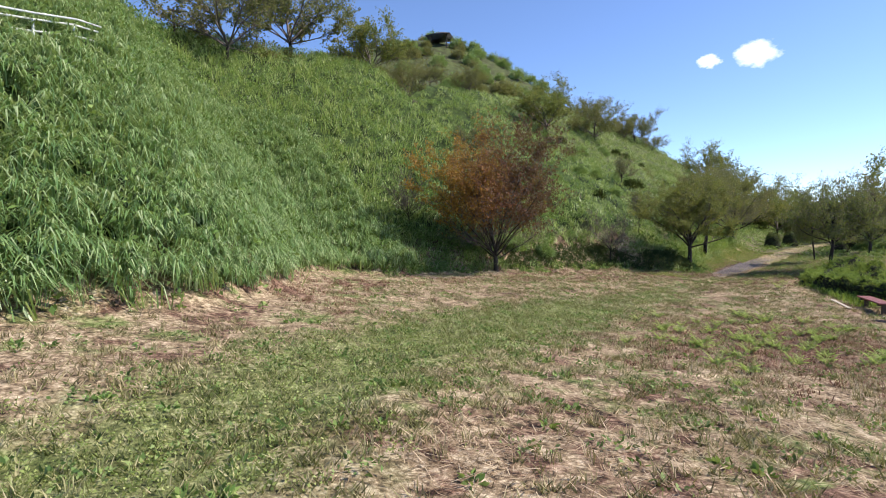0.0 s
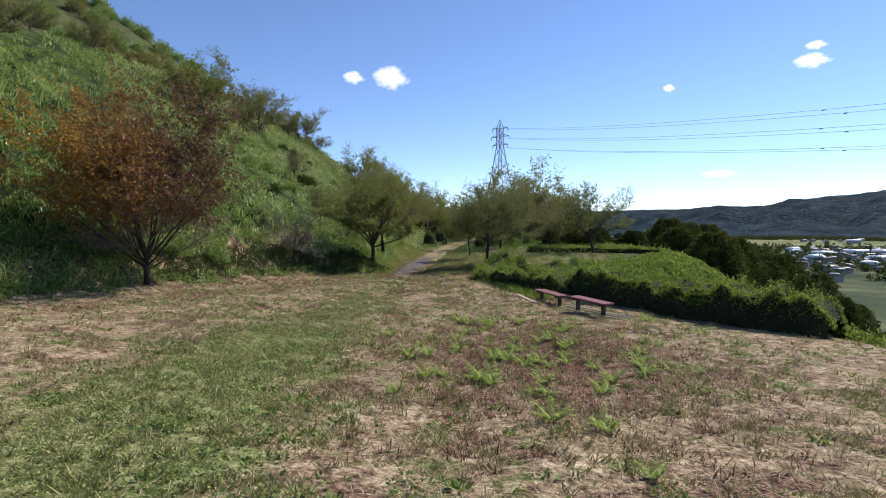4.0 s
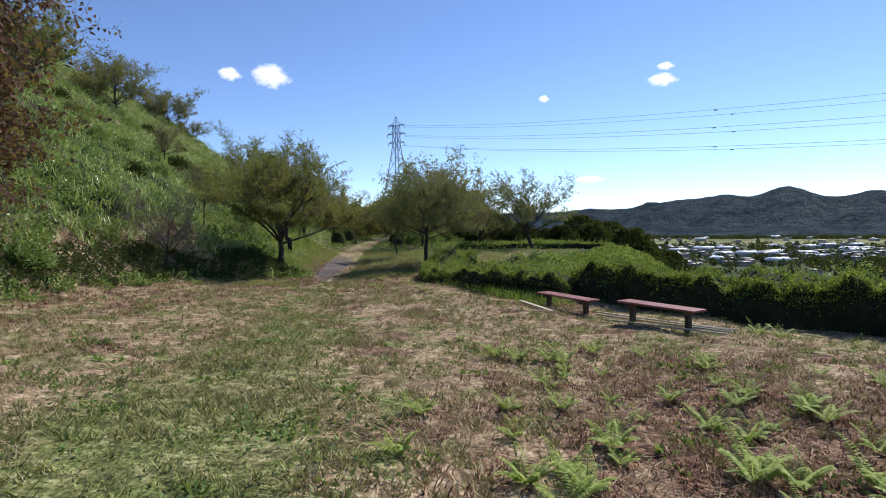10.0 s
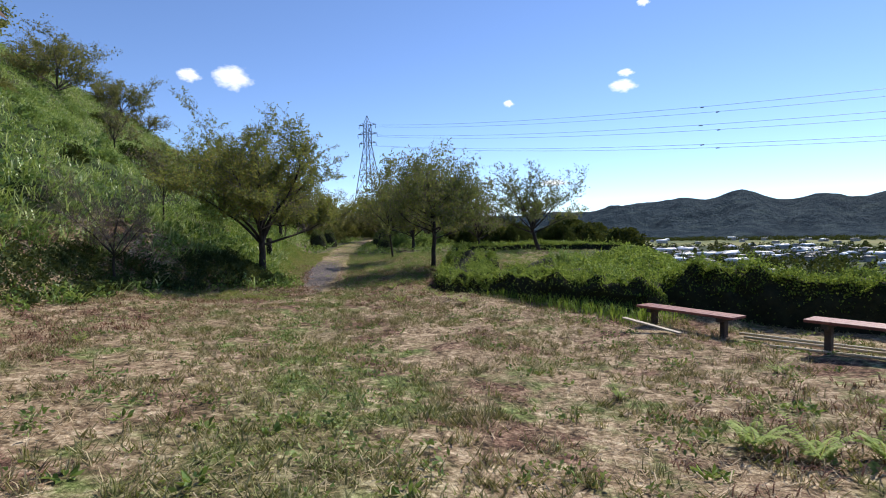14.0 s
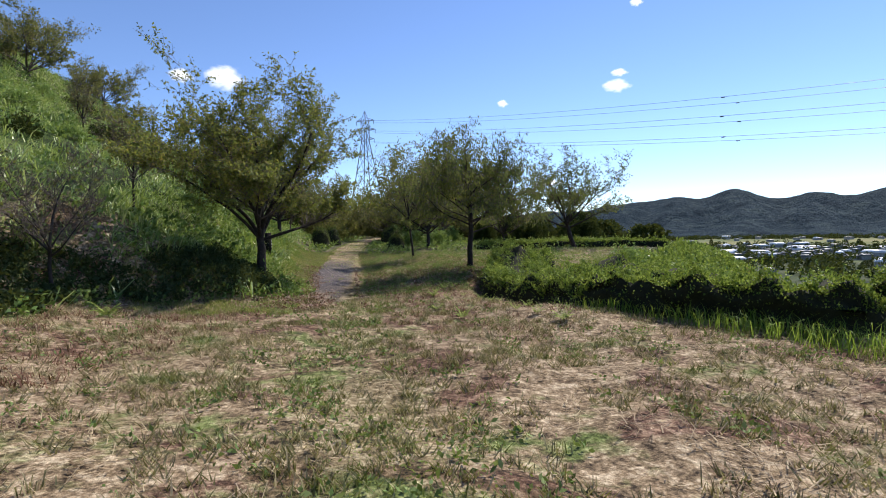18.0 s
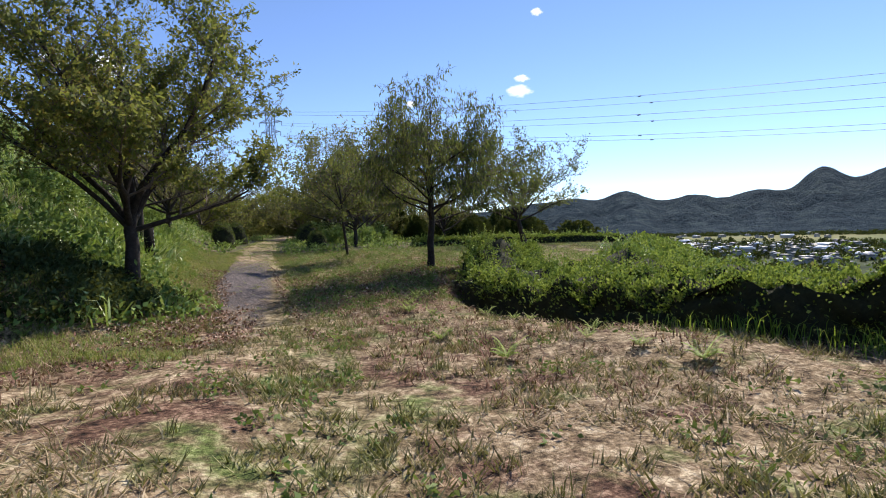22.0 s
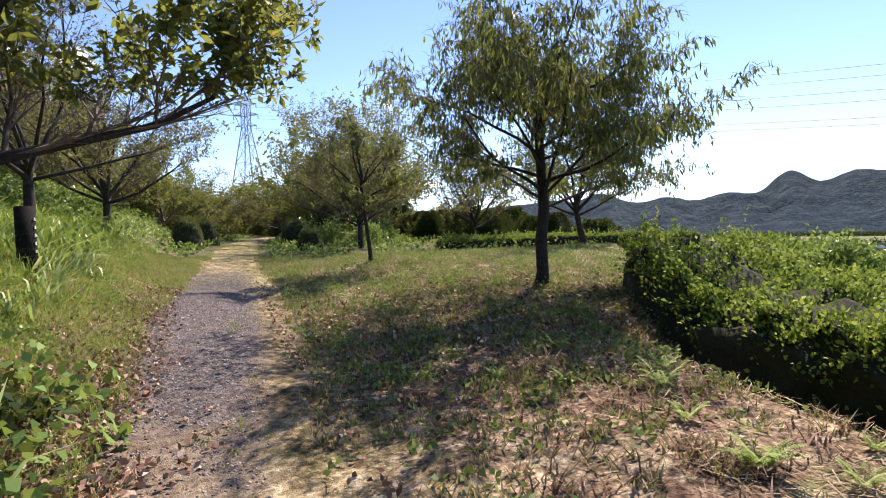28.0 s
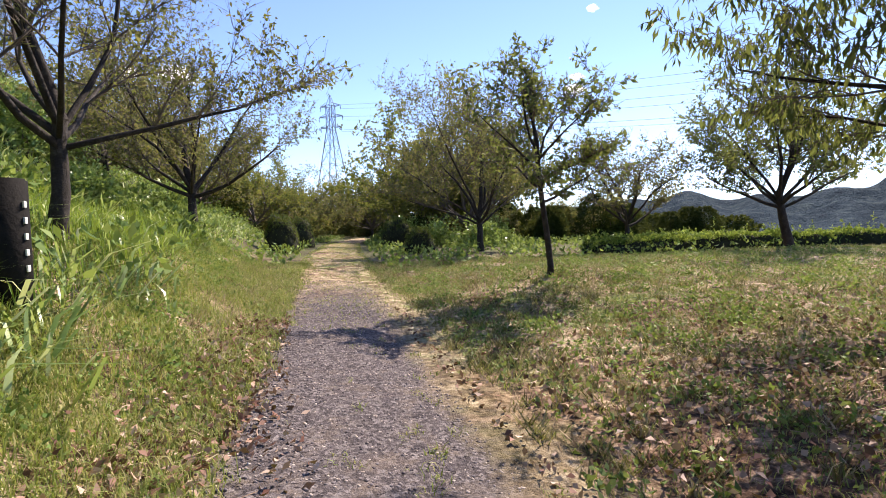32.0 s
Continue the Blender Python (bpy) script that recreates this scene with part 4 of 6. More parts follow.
def hedge(name, pts, width, height, seed, label, leaf="hedge_leaf", density=900, size=(0.055, 0.02), tall=0.0, square=0.42, shoots=9):
    """A clipped hedge along pts: a core painted near-black for inner shade, and a skin of leaves."""
    g = np.random.default_rng(seed)
    pts = np.array(pts, float)
    seg = np.linalg.norm(np.diff(pts, axis=0), axis=1)
    s = np.concatenate([[0], np.cumsum(seg)])
    total = s[-1]
    cx = lambda u: np.interp(u, s, pts[:, 0])
    cy = lambda u: np.interp(u, s, pts[:, 1])

    def shape(u, v):
        """u along, v around from the near foot over the top to the far foot (0 to 1)."""
        dx, dy = cx(u + 0.05) - cx(u - 0.05), cy(u + 0.05) - cy(u - 0.05)
        ln = np.hypot(dx, dy) + 1e-9
        nx, ny = dy / ln, -dx / ln
        a = np.pi * v
        c, q = np.cos(a), np.sin(a)
        ex = np.sign(c) * np.abs(c) ** square
        ez = np.abs(q) ** square
        wob = 1 + 0.10 * waves(u, v * 6, 1.3, seed) + 0.06 * waves(u, v * 9, 0.45, seed + 1)
        endcap = np.clip(np.minimum(u, total - u) / 0.35, 0.0, 1) ** 0.5
        off = -ex * width / 2 * wob * (0.55 + 0.45 * endcap)
        X, Y = cx(u) + nx * off, cy(u) + ny * off
        Z = ground_z(X, Y) - 0.05 + ez * height * (wob + tall * waves(u, v * 2, 0.8, seed + 5)) * (0.3 + 0.7 * endcap)
        return np.stack([X, Y, Z], -1), np.stack([nx * -ex, ny * -ex, ez * 0.8], -1)

    root = empty(name, Matrix.Translation((pts[0][0], pts[0][1], gz(*pts[0]))), label, "hedge")
    o = np.array(root.matrix_world.translation)
    U, W = np.meshgrid(np.arange(0, total + 0.01, 0.15), np.linspace(0, 1, 19), indexing="ij")
    Pc, Nc = shape(U, W)
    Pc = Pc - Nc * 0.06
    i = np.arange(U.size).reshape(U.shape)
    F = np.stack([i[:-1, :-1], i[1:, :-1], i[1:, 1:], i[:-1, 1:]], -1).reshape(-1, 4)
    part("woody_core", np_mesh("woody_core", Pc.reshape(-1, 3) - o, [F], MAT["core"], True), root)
    n = int(total * (width + 2 * height) * density)
    u, v = g.uniform(0, total, n), g.uniform(0.0, 1, n)
    # leaves thin out low down, baring the near-black core as painted shade
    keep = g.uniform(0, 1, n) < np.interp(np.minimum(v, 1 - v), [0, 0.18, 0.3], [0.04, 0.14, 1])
    u, v, n = u[keep], v[keep], int(keep.sum())
    P, N = shape(u, v)
    P = P - N * g.uniform(-0.05, 0.09, n)[:, None]
    V, F = leaf_cards(P - o, N + np.array([0, 0, 0.45]), size[0], size[1], g)
    part("foliage", np_mesh("foliage", V, F, MAT[leaf]), root)
    if not shoots:
        return root
    k = int(total * width * shoots)
    u, v = g.uniform(0.2, total - 0.2, k), g.uniform(0.3, 0.7, k)
    P, N = shape(u, v)
    tip = np.stack([g.normal(0, 0.06, k), g.normal(0, 0.06, k), g.uniform(0.06, 0.30, k) * np.where(g.uniform(0, 1, k) < 0.15, 1.9, 1)], -1)
    Q = (P[:, None] + tip[:, None] * np.linspace(0.1, 1, 12)[None, :, None]).reshape(-1, 3)
    V, F = leaf_cards(Q - o, g.normal(0, 0.7, (len(Q), 3)) + [0, 0, 0.5], size[0] * 1.1, size[1], g)
    part("young_shoots", np_mesh("young_shoots", V, F, MAT[leaf]), root).name = "new_growth"
    tagged(root.children[-1], kind="stuff")
    return root


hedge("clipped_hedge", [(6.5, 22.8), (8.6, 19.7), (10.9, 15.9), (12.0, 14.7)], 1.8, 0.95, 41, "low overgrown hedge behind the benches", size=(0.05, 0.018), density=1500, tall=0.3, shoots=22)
hedge("clipped_hedge", [(6.2, 22.0), (5.3, 23.0), (3.55, 25.15), (2.7, 27.6), (2.65, 29.8), (3.35, 31.6), (4.15, 32.6)], 1.9, 0.74, 42, "broad overgrown hedge, its side bared to a core painted dark for shade", size=(0.05, 0.018), density=1500, tall=0.3, shoots=22)
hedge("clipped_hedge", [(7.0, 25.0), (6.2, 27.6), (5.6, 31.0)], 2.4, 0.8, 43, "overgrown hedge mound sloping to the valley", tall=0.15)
hedge("far_hedge", [(4.9, 45.6), (8.0, 45.5), (11.0, 45.1), (13.5, 44.5), (16.2, 43.4)], 1.2, 0.5, 44, "long low hedge along the meadow's far edge", density=450, size=(0.08, 0.03))
hedge("round_shrub", [(-4.9, 51.2), (-3.7, 51.2)], 1.5, 1.35, 45, "round clipped green shrub beside the path", "box_leaf", 700, (0.06, 0.02), square=0.95, shoots=0)
hedge("round_shrub", [(-4.4, 55.6), (-3.2, 55.6)], 1.6, 1.35, 46, "round clipped green shrub beside the path", "box_leaf", 700, (0.06, 0.02), square=0.95, shoots=0)
hedge("round_shrub", [(-0.2, 55.5), (1.3, 55.5)], 1.6, 1.25, 47, "round clipped green shrub beside the path", "box_leaf", 700, (0.06, 0.02), square=0.95, shoots=0)
hedge("round_shrub", [(0.1, 50.2), (1.2, 50.2)], 1.3, 0.9, 48, "round clipped green shrub beside the path", "box_leaf", 700, (0.06, 0.02), square=0.95, shoots=0)

# ---- benches and what lies about them ----


def bench(ax, ay, bx, by, z, label):
    a, b = Vector((ax, ay, 0)), Vector((bx, by, 0))
    d = b - a
    ln = d.length
    yaw = math.atan2(d.y, d.x)
    mid = (a + b) / 2 + Vector((-math.sin(yaw), math.cos(yaw), 0)) * 0.21
    ground = gz(mid.x, mid.y)
    root = empty("park_bench", Matrix.Translation((mid.x, mid.y, ground)) @ Matrix.Rotation(yaw, 4, "Z"), label, "bench", "park benches")
    h = z - ground
    for k in range(3):
        part("seat_plank", bm_mesh("seat_plank", box(ln, 0.128, 0.045, pose(0, (k - 1) * 0.136, h - 0.0225), 0.008), MAT["bench_paint"]), root)
    for sx in (-0.36, 0.36):
        part("leg", bm_mesh("leg", box(0.085, 0.12, h + 0.12, pose(sx * ln, 0, (h - 0.1) / 2 - 0.08), 0.012), MAT["bench_leg"]), root)
        part("crossbar", bm_mesh("crossbar", box(0.09, 0.36, 0.07, pose(sx * ln, 0, h - 0.082), 0.008), MAT["bench_leg"]), root)
    return root


bench(5.63, 17.77, 6.46, 16.17, -1.0, "maroon painted wooden park bench before the hedge")
bench(4.63, 20.72, 5.40, 18.95, -1.17, "maroon painted wooden park bench before the hedge")


def pole(ax, ay, bx, by, r, mat, name, label, lift=0.03, end=0.0):
    za, zb = gz(ax, ay) + lift, gz(bx, by) + lift + end
    root = empty(name, Matrix.Translation((ax, ay, za)), label, "pole" if name != "loose_board" else "board")
    bm = bmesh.new()
    d = Vector((bx - ax, by - ay, zb - za))
    if name == "loose_board":
        q = d.to_track_quat("X", "Z").to_matrix().to_4x4()
        bm = box(d.length, 0.11, 0.025, Matrix.Translation(d / 2) @ q, 0.004)
        part("board", bm_mesh("board", bm, MAT[mat]), root)
    else:
        rod(bm, (0, 0, 0), d, r, r * 0.8, 10)
        part("shaft", bm_mesh("shaft", bm, MAT[mat], True), root)
        n = int(d.length / 0.35)
        bm = bmesh.new()
        for k in range(1, n):
            c = d * k / n
            rod(bm, c - d.normalized() * 0.012, c + d.normalized() * 0.012, r * 1.12, r * 1.12, 10)
        part("node_ring", bm_mesh("node_ring", bm, MAT[mat], True), root)
    return root


for k, (ax, ay, bx, by) in enumerate([(5.72, 19.2, 7.1, 16.0), (5.62, 18.95, 6.95, 15.75), (5.85, 18.9, 7.3, 16.1), (5.55, 18.3, 6.75, 15.6)]):
    pole(ax, ay, bx, by, 0.024, "bamboo", "bamboo_pole", "grey weathered bamboo pole lying beneath the bench", 0.07)
pole(4.62, 19.2, 4.0, 20.0, 0.03, "pale_wood", "loose_board", "pale bare board leaning beside the bench", 0.03, 0.2)


def marker_post():
    x, y = -4.95, 35.2
    root = empty("marker_post", Matrix.Translation((x, y, gz(x, y))), "short black timber marker post with white marks on its side", "post")
    bm = rod(bmesh.new(), (0, 0, -0.3), (0, 0, 0.86), 0.12, 0.118, 18)
    bmesh.ops.bevel(bm, geom=[e for e in bm.edges if e.calc_length() < 0.1 and min(v.co.z for v in e.verts) > 0.5], offset=0.012, segments=2, affect="EDGES")
    part("post", bm_mesh("post", bm, MAT["dark_post"], True), root)
    for k in range(5):
        part("white_mark", bm_mesh("white_mark", box(0.012, 0.035, 0.045, pose(0.117, -0.03, 0.24 + 0.11 * k), 0.003), MAT["white"]), root)


marker_post()

# ---- pylon and wires ----


def pylon():
    root = empty("power_pylon", Matrix.Translation((0, 149, 0)) @ Matrix.Rotation(radians(-32), 4, "Z"), "grey steel lattice power pylon behind the trees", "pylon")
    top, arm_z = 29.7, (27.1, 24.8, 22.5)
    half = lambda z: 0.72 if z > 22 else 0.72 + (22 - z) * 0.135
    levels = [-1.0, 5, 10, 14.5, 18.5, 22, 24.8, 27.1]
    cor = lambda k, z: Vector(((1, 1, -1, -1)[k] * half(z), (1, -1, -1, 1)[k] * half(z), z))
    for k in range(4):
        bm = bmesh.new()
        rod(bm, cor(k, -1), cor(k, 22), 0.13, 0.10, 6)
        rod(bm, cor(k, 22), cor(k, 27.1), 0.09, 0.08, 6)
        rod(bm, cor(k, 27.1), (0, 0, top), 0.07, 0.05, 6)
        part("leg", bm_mesh("leg", bm, MAT["steel"]), root)
        for lo, hi in zip(levels, levels[1:]):
            bm = bmesh.new()
            rod(bm, cor(k, lo), cor((k + 1) % 4, hi), 0.045, None, 5)
            rod(bm, cor((k + 1) % 4, lo), cor(k, hi), 0.045, None, 5)
            rod(bm, cor(k, hi), cor((k + 1) % 4, hi), 0.045, None, 5)
            part("brace", bm_mesh("brace", bm, MAT["steel"]), root)
    for z in arm_z:
        for sx in (-1, 1):
            bm = bmesh.new()
            w = 2.5 if z != 24.8 else 2.9
            tip = (sx * w, 0, z + 0.1)
            for sy in (-1, 1):
                rod(bm, (sx * 0.7, sy * 0.7, z), tip, 0.06, None, 5)
                rod(bm, (sx * 0.7, sy * 0.7, z + 0.7), tip, 0.05, None, 5)
            part("crossarm", bm_mesh("crossarm", bm, MAT["steel"]), root)
            ins = bmesh.new()
            for j in range(6):
                rod(ins, (sx * w, 0, z - 0.15 * j), (sx * w, 0, z - 0.15 * j - 0.09), 0.11, 0.05, 8)
            part("insulator", bm_mesh("insulator", ins, MAT["roof_dark"]), root)


pylon()
u = Vector((46, -71, 0)).normalized()
side = Vector((-u.y, u.x, 0))
for lvl, off in ((0, 0.0), (1, 2.45), (2, 5.0)):
    for sx in (-1, 1):
        w = (2.5, 2.9, 2.5)[lvl]
        pts = []
        for k in range(61):
            s = k * 5.0
            p = Vector((0, 149, 0)) + u * s + side * (sx * w)
            pts.append(Vector((p.x, p.y, 27.0 - off - 0.172 * s + 0.00046 * s * s)))
        root = empty("power_line", Matrix.Translation(pts[0]), "thin overhead power line wire hanging from the pylon", "wire", "overhead wires")
        bm = bmesh.new()
        for a2, b2 in zip(pts, pts[1:]):
            rod(bm, a2 - pts[0], b2 - pts[0], 0.022, 0.022, 5)
        part("wire", bm_mesh("wire", bm, MAT["wire"]), root)
        bm = bmesh.new()
        c = pts[17] - pts[0]
        rod(bm, c - u * 0.22 - Vector((0, 0, 0.08)), c + u * 0.22 - Vector((0, 0, 0.08)), 0.055, 0.055, 8)
        part("damper", bm_mesh("damper", bm, MAT["roof_dark"]), root)

# ---- the valley: mountains, houses, clouds ----


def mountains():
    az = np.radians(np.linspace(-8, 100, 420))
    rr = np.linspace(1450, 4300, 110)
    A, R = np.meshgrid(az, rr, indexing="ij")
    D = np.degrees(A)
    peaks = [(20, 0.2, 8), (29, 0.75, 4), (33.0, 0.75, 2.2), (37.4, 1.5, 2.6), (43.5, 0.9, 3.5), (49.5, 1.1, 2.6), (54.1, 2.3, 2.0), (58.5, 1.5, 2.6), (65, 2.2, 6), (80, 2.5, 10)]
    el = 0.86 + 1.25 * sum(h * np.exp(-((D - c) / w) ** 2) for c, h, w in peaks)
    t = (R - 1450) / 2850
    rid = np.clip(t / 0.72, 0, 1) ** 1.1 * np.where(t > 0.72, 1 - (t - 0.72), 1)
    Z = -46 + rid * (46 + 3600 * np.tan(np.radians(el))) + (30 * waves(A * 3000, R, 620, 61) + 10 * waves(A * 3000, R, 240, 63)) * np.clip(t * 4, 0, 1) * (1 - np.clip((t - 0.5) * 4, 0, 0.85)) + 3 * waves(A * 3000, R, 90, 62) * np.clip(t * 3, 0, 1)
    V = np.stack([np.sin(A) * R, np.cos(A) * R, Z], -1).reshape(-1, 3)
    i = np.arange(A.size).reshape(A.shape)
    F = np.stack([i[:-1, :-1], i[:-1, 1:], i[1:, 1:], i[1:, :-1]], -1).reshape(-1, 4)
    tagged(new("backdrop", np_mesh("mountains", V, [F], MAT["mountain"], True)), "wooded mountain range beyond the valley, blue haze put into its colour", "mountains", kind="structure")


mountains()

HOUSE_MATS = [plain("house_wall", [(0.3, (0.22, 0.20, 0.18)), (0.7, (0.5, 0.47, 0.43))], 0.5, 0.8, 0.05), plain("tile_roof", [(0.3, (0.08, 0.08, 0.085)), (0.7, (0.2, 0.2, 0.2))], 0.8, 0.5, 0.1), plain("pale_roof", [(0.3, (0.55, 0.57, 0.6)), (0.7, (0.8, 0.81, 0.82))], 0.6, 0.35, 0.05)]


def house(w, d, h, roof, label):
    root = empty("house", Matrix(), label, "house", "houses in the valley")
    part("wall", bm_mesh("wall", box(w, d, h + 1, pose(0, 0, h / 2 - 0.5)), HOUSE_MATS[0]), root)
    me = np_mesh("roof", [(-w * 0.56, -d * 0.6, h), (w * 0.56, -d * 0.6, h), (w * 0.56, d * 0.6, h), (-w * 0.56, d * 0.6, h), (-w * 0.5, 0, h + d * 0.3), (w * 0.5, 0, h + d * 0.3)], [[(0, 1, 5, 4), (2, 3, 4, 5), (0, 3, 2, 1)], [(0, 4, 3), (1, 2, 5)]], HOUSE_MATS[roof])
    part("roof", me, root)
    win = bm_mesh("window", box(w * 0.22, 0.1, h * 0.28), MAT["roof_dark"])
    for k in (-0.28, 0.0, 0.28):
        part("window", win, root).location = (k * w, -d * 0.505, h * 0.55)
    return root


HOUSES = [house(11, 8, 5.5, 1, "two-storey house with a grey tiled roof"), house(14, 9, 4, 1, "low house with a grey tiled roof"), house(12, 10, 5, 2, "house with a pale metal roof"), house(26, 13, 6, 2, "long shed with a white roof")]
g = np.random.default_rng(77)
for n in range(300):
    az, rr = radians(g.uniform(26, 60)), g.triangular(490, 820, 1080) if n < 270 else g.uniform(1180, 1440)
    x, y = math.sin(az) * rr, math.cos(az) * rr
    k = (0, 1, 2, 1, 0, 1, 3, 0, 1, 0)[n % 10]
    m = Matrix.Translation((x, y, -46)) @ Matrix.Rotation(g.uniform(0, 3.14), 4, "Z")
    if n in (0, 1, 2, 6) and HOUSES[k].location.length == 0:
        HOUSES[k].matrix_world = m @ Matrix.Scale(0.75, 4)
    else:
        copy_thing(HOUSES[k], m).scale = (0.8, 0.8, 0.8)


g = np.random.default_rng(78)
n = 3600
az, rr = np.radians(g.uniform(18, 68, n)), np.where(g.uniform(0, 1, n) < 0.72, g.uniform(470, 1090, n), g.uniform(1380, 1470, n))
C = np.stack([np.sin(az) * rr, np.cos(az) * rr, np.full(n, -46.0)], -1)
C = C[(waves(C[:, 0], C[:, 1], 130.0, 790) + 0.5 * waves(C[:, 0], C[:, 1], 40.0, 791) > g.uniform(-0.6, 0.9, n)) | (rr > 1300)]
n = len(C)
tall = np.repeat(g.uniform(3.0, 8.0, n), 30)
P = g.normal(0, 1, (n * 30, 3))
P /= np.linalg.norm(P, axis=1, keepdims=True)
out = P.copy()
P = np.repeat(C, 30, axis=0) + P * (tall * 0.55)[:, None] * g.uniform(0.6, 1.1, (n * 30, 1)) + np.stack([0 * tall, 0 * tall, tall * 0.55], -1)
V, F = leaf_cards(P, out, 2.6, 1.1, g)
stuff("valley_trees", V, F, "dark_leaf", "dark green trees among the houses of the valley", "trees")


def cloud(az, el, w, h, seed):
    """A small fair-weather cloud, soft at its rim."""
    dist = 3600
    m = Nodes("cloud_%d" % seed)
    co = m.n("ShaderNodeTexCoord").outputs["Object"]
    ln = m.n("ShaderNodeVectorMath", op="LENGTH")
    m.link(co, ln.inputs[0])
    edge = m.n("ShaderNodeMath", op="MULTIPLY_ADD")
    edge.inputs[1].default_value, edge.inputs[2].default_value = 1.1, -0.35
    m.link(m.noise(co, 1.7, 6, 0.55), edge.inputs[0])
    add = m.n("ShaderNodeMath", op="ADD")
    m.link(ln.outputs["Value"], add.inputs[0])
    m.link(edge.outputs[0], add.inputs[1])
    mask = m.ramp(add.outputs[0], [(0.35, (1, 1, 1)), (0.6, (0.75, 0.75, 0.75)), (0.98, (0, 0, 0))])
    em, tr, mx = m.n("ShaderNodeEmission"), m.n("ShaderNodeBsdfTransparent"), m.n("ShaderNodeMixShader")
    em.inputs["Color"].default_value = (1, 1, 1, 1)
    em.inputs["Strength"].default_value = 1.25
    m.link(mask, mx.inputs[0])
    m.link(tr.outputs[0], mx.inputs[1])
    m.link(em.outputs[0], mx.inputs[2])
    m.link(mx.outputs[0], m.t.nodes["Material Output"].inputs["Surface"])
    a, e = radians(az), radians(el)
    p = Vector((math.sin(a) * math.cos(e), math.cos(a) * math.cos(e), math.sin(e))) * dist
    bm = bmesh.new()
    bmesh.ops.create_grid(bm, x_segments=2, y_segments=2, size=1.25)
    ob = new("cloud", bm_mesh("cloud", bm, m.mat))
    ob.matrix_world = look(p, (0, 0, 0)) @ Matrix.Diagonal((math.radians(w) * dist / 2, math.radians(h) * dist / 2, 1, 1))
    ob.visible_shadow = False
    tagged(ob, "small white fair-weather cloud in the blue sky", "cloud", "clouds", "structure")


cloud(-13.2, 15.1, 5.0, 3.1, 1)
cloud(-17.1, 15.0, 2.9, 1.7, 2)
cloud(27.0, 13.7, 3.7, 1.7, 3)
cloud(27.3, 14.9, 2.2, 1.0, 7)
cloud(15.4, 12.8, 1.5, 1.0, 4)
cloud(29.0, 21, 1.6, 1.0, 5)
cloud(20.0, 4.4, 4.5, 1.0, 6)

# ---- ferns ----


def fern(seed, fronds):
    """A fern: arching fronds of paired leaflets from one crown."""
    g = np.random.default_rng(seed)
    V, Q = [], []
    for k in range(fronds):
        a = 6.283 * k / fronds + g.uniform(-0.4, 0.4)
        ln, rise = g.uniform(0.16, 0.32), g.uniform(1.0, 1.9)
        w = np.array([math.cos(a), math.sin(a), 0.0])
        sd = np.array([-math.sin(a), math.cos(a), 0.0])
        for t in np.linspace(0.12, 0.98, 15):
            c = w * ln * t + np.array([0, 0, ln * (rise * t - 0.75 * t * t) + 0.02])
            span = 0.085 * (1 - t) ** 0.7 * min(1, t * 4) + 0.012
            for s in (-1, 1):
                tip = c + sd * s * span + w * span * 0.45 - np.array([0, 0, span * 0.25])
                mid = (c + tip) / 2
                i = len(V)
                V += [c, mid + w * 0.014, tip, mid - w * 0.012]
                Q.append((i, i + 1, i + 2, i + 3))
        i = len(V)
        top = w * ln + np.array([0, 0, ln * (rise - 0.75) + 0.02])
        mid = w * ln * 0.5 + np.array([0, 0, ln * (rise * 0.5 - 0.19) + 0.02])
        V += [-sd * 0.004, sd * 0.004, mid + sd * 0.003, mid - sd * 0.003, top]
        Q += [(i, i + 1, i + 2, i + 3)]
    return np_mesh("fern", V, [Q], MAT["fern"])


FERNS = [fern(500 + k, n) for k, n in enumerate((9, 11, 12, 8))]
g = np.random.default_rng(66)
spots = [(2.0, 9.9), (2.25, 10.2), (1.85, 10.3), (2.62, 11.95), (4.42, 11.84), (3.53, 10.3), (3.7, 10.5), (0.94, 10.8), (4.85, 10.2), (2.06, 12.0), (7.6, 15.4), (8.3, 13.7), (6.4, 13.1), (3.3, 14.1), (3.15, 14.3), (-5.1, 19.9),
         (0.3, 28.9), (0.6, 29.4), (0.1, 29.9), (0.9, 29.7), (1.3, 30.1), (1.7, 29.6), (2.0, 30.2), (1.3, 26.2), (2.2, 26.0), (1.7, 23.6), (0.15, 28.3), (0.45, 28.0), (1.9, 28.6), (1.75, 27.6), (1.6, 28.9), (0.9, 28.2), (1.2, 27.5), (-0.3, 30.3), (0.5, 30.6),
         (7.0, 45.0), (9.0, 43.6), (-6.9, 23.5), (-5.9, 25.0), (-4.9, 27.4)]
for k in range(64):
    spots.append((g.normal(4.4, 1.6), g.normal(11.0, 2.4)))
for k in range(10):
    spots.append((g.normal(1.3, 0.7), g.normal(26.0, 1.4)))
for n, (x, y) in enumerate(spots):
    ob = new("fern", FERNS[n % 4])
    s = g.uniform(0.6, 1.1) if n < 40 else g.uniform(0.45, 1.0)
    s *= 0.62 if y > 25 else 1.0
    ob.matrix_world = Matrix.Translation((x, y, gz(x, y))) @ Matrix.Rotation(g.uniform(0, 6.28), 4, "Z") @ Matrix.Scale(s, 4)
    tagged(ob, "bright green fern growing through the cut meadow", "fern", "ferns in the meadow")

# ---- hilltop shelter, handrail and posts ----


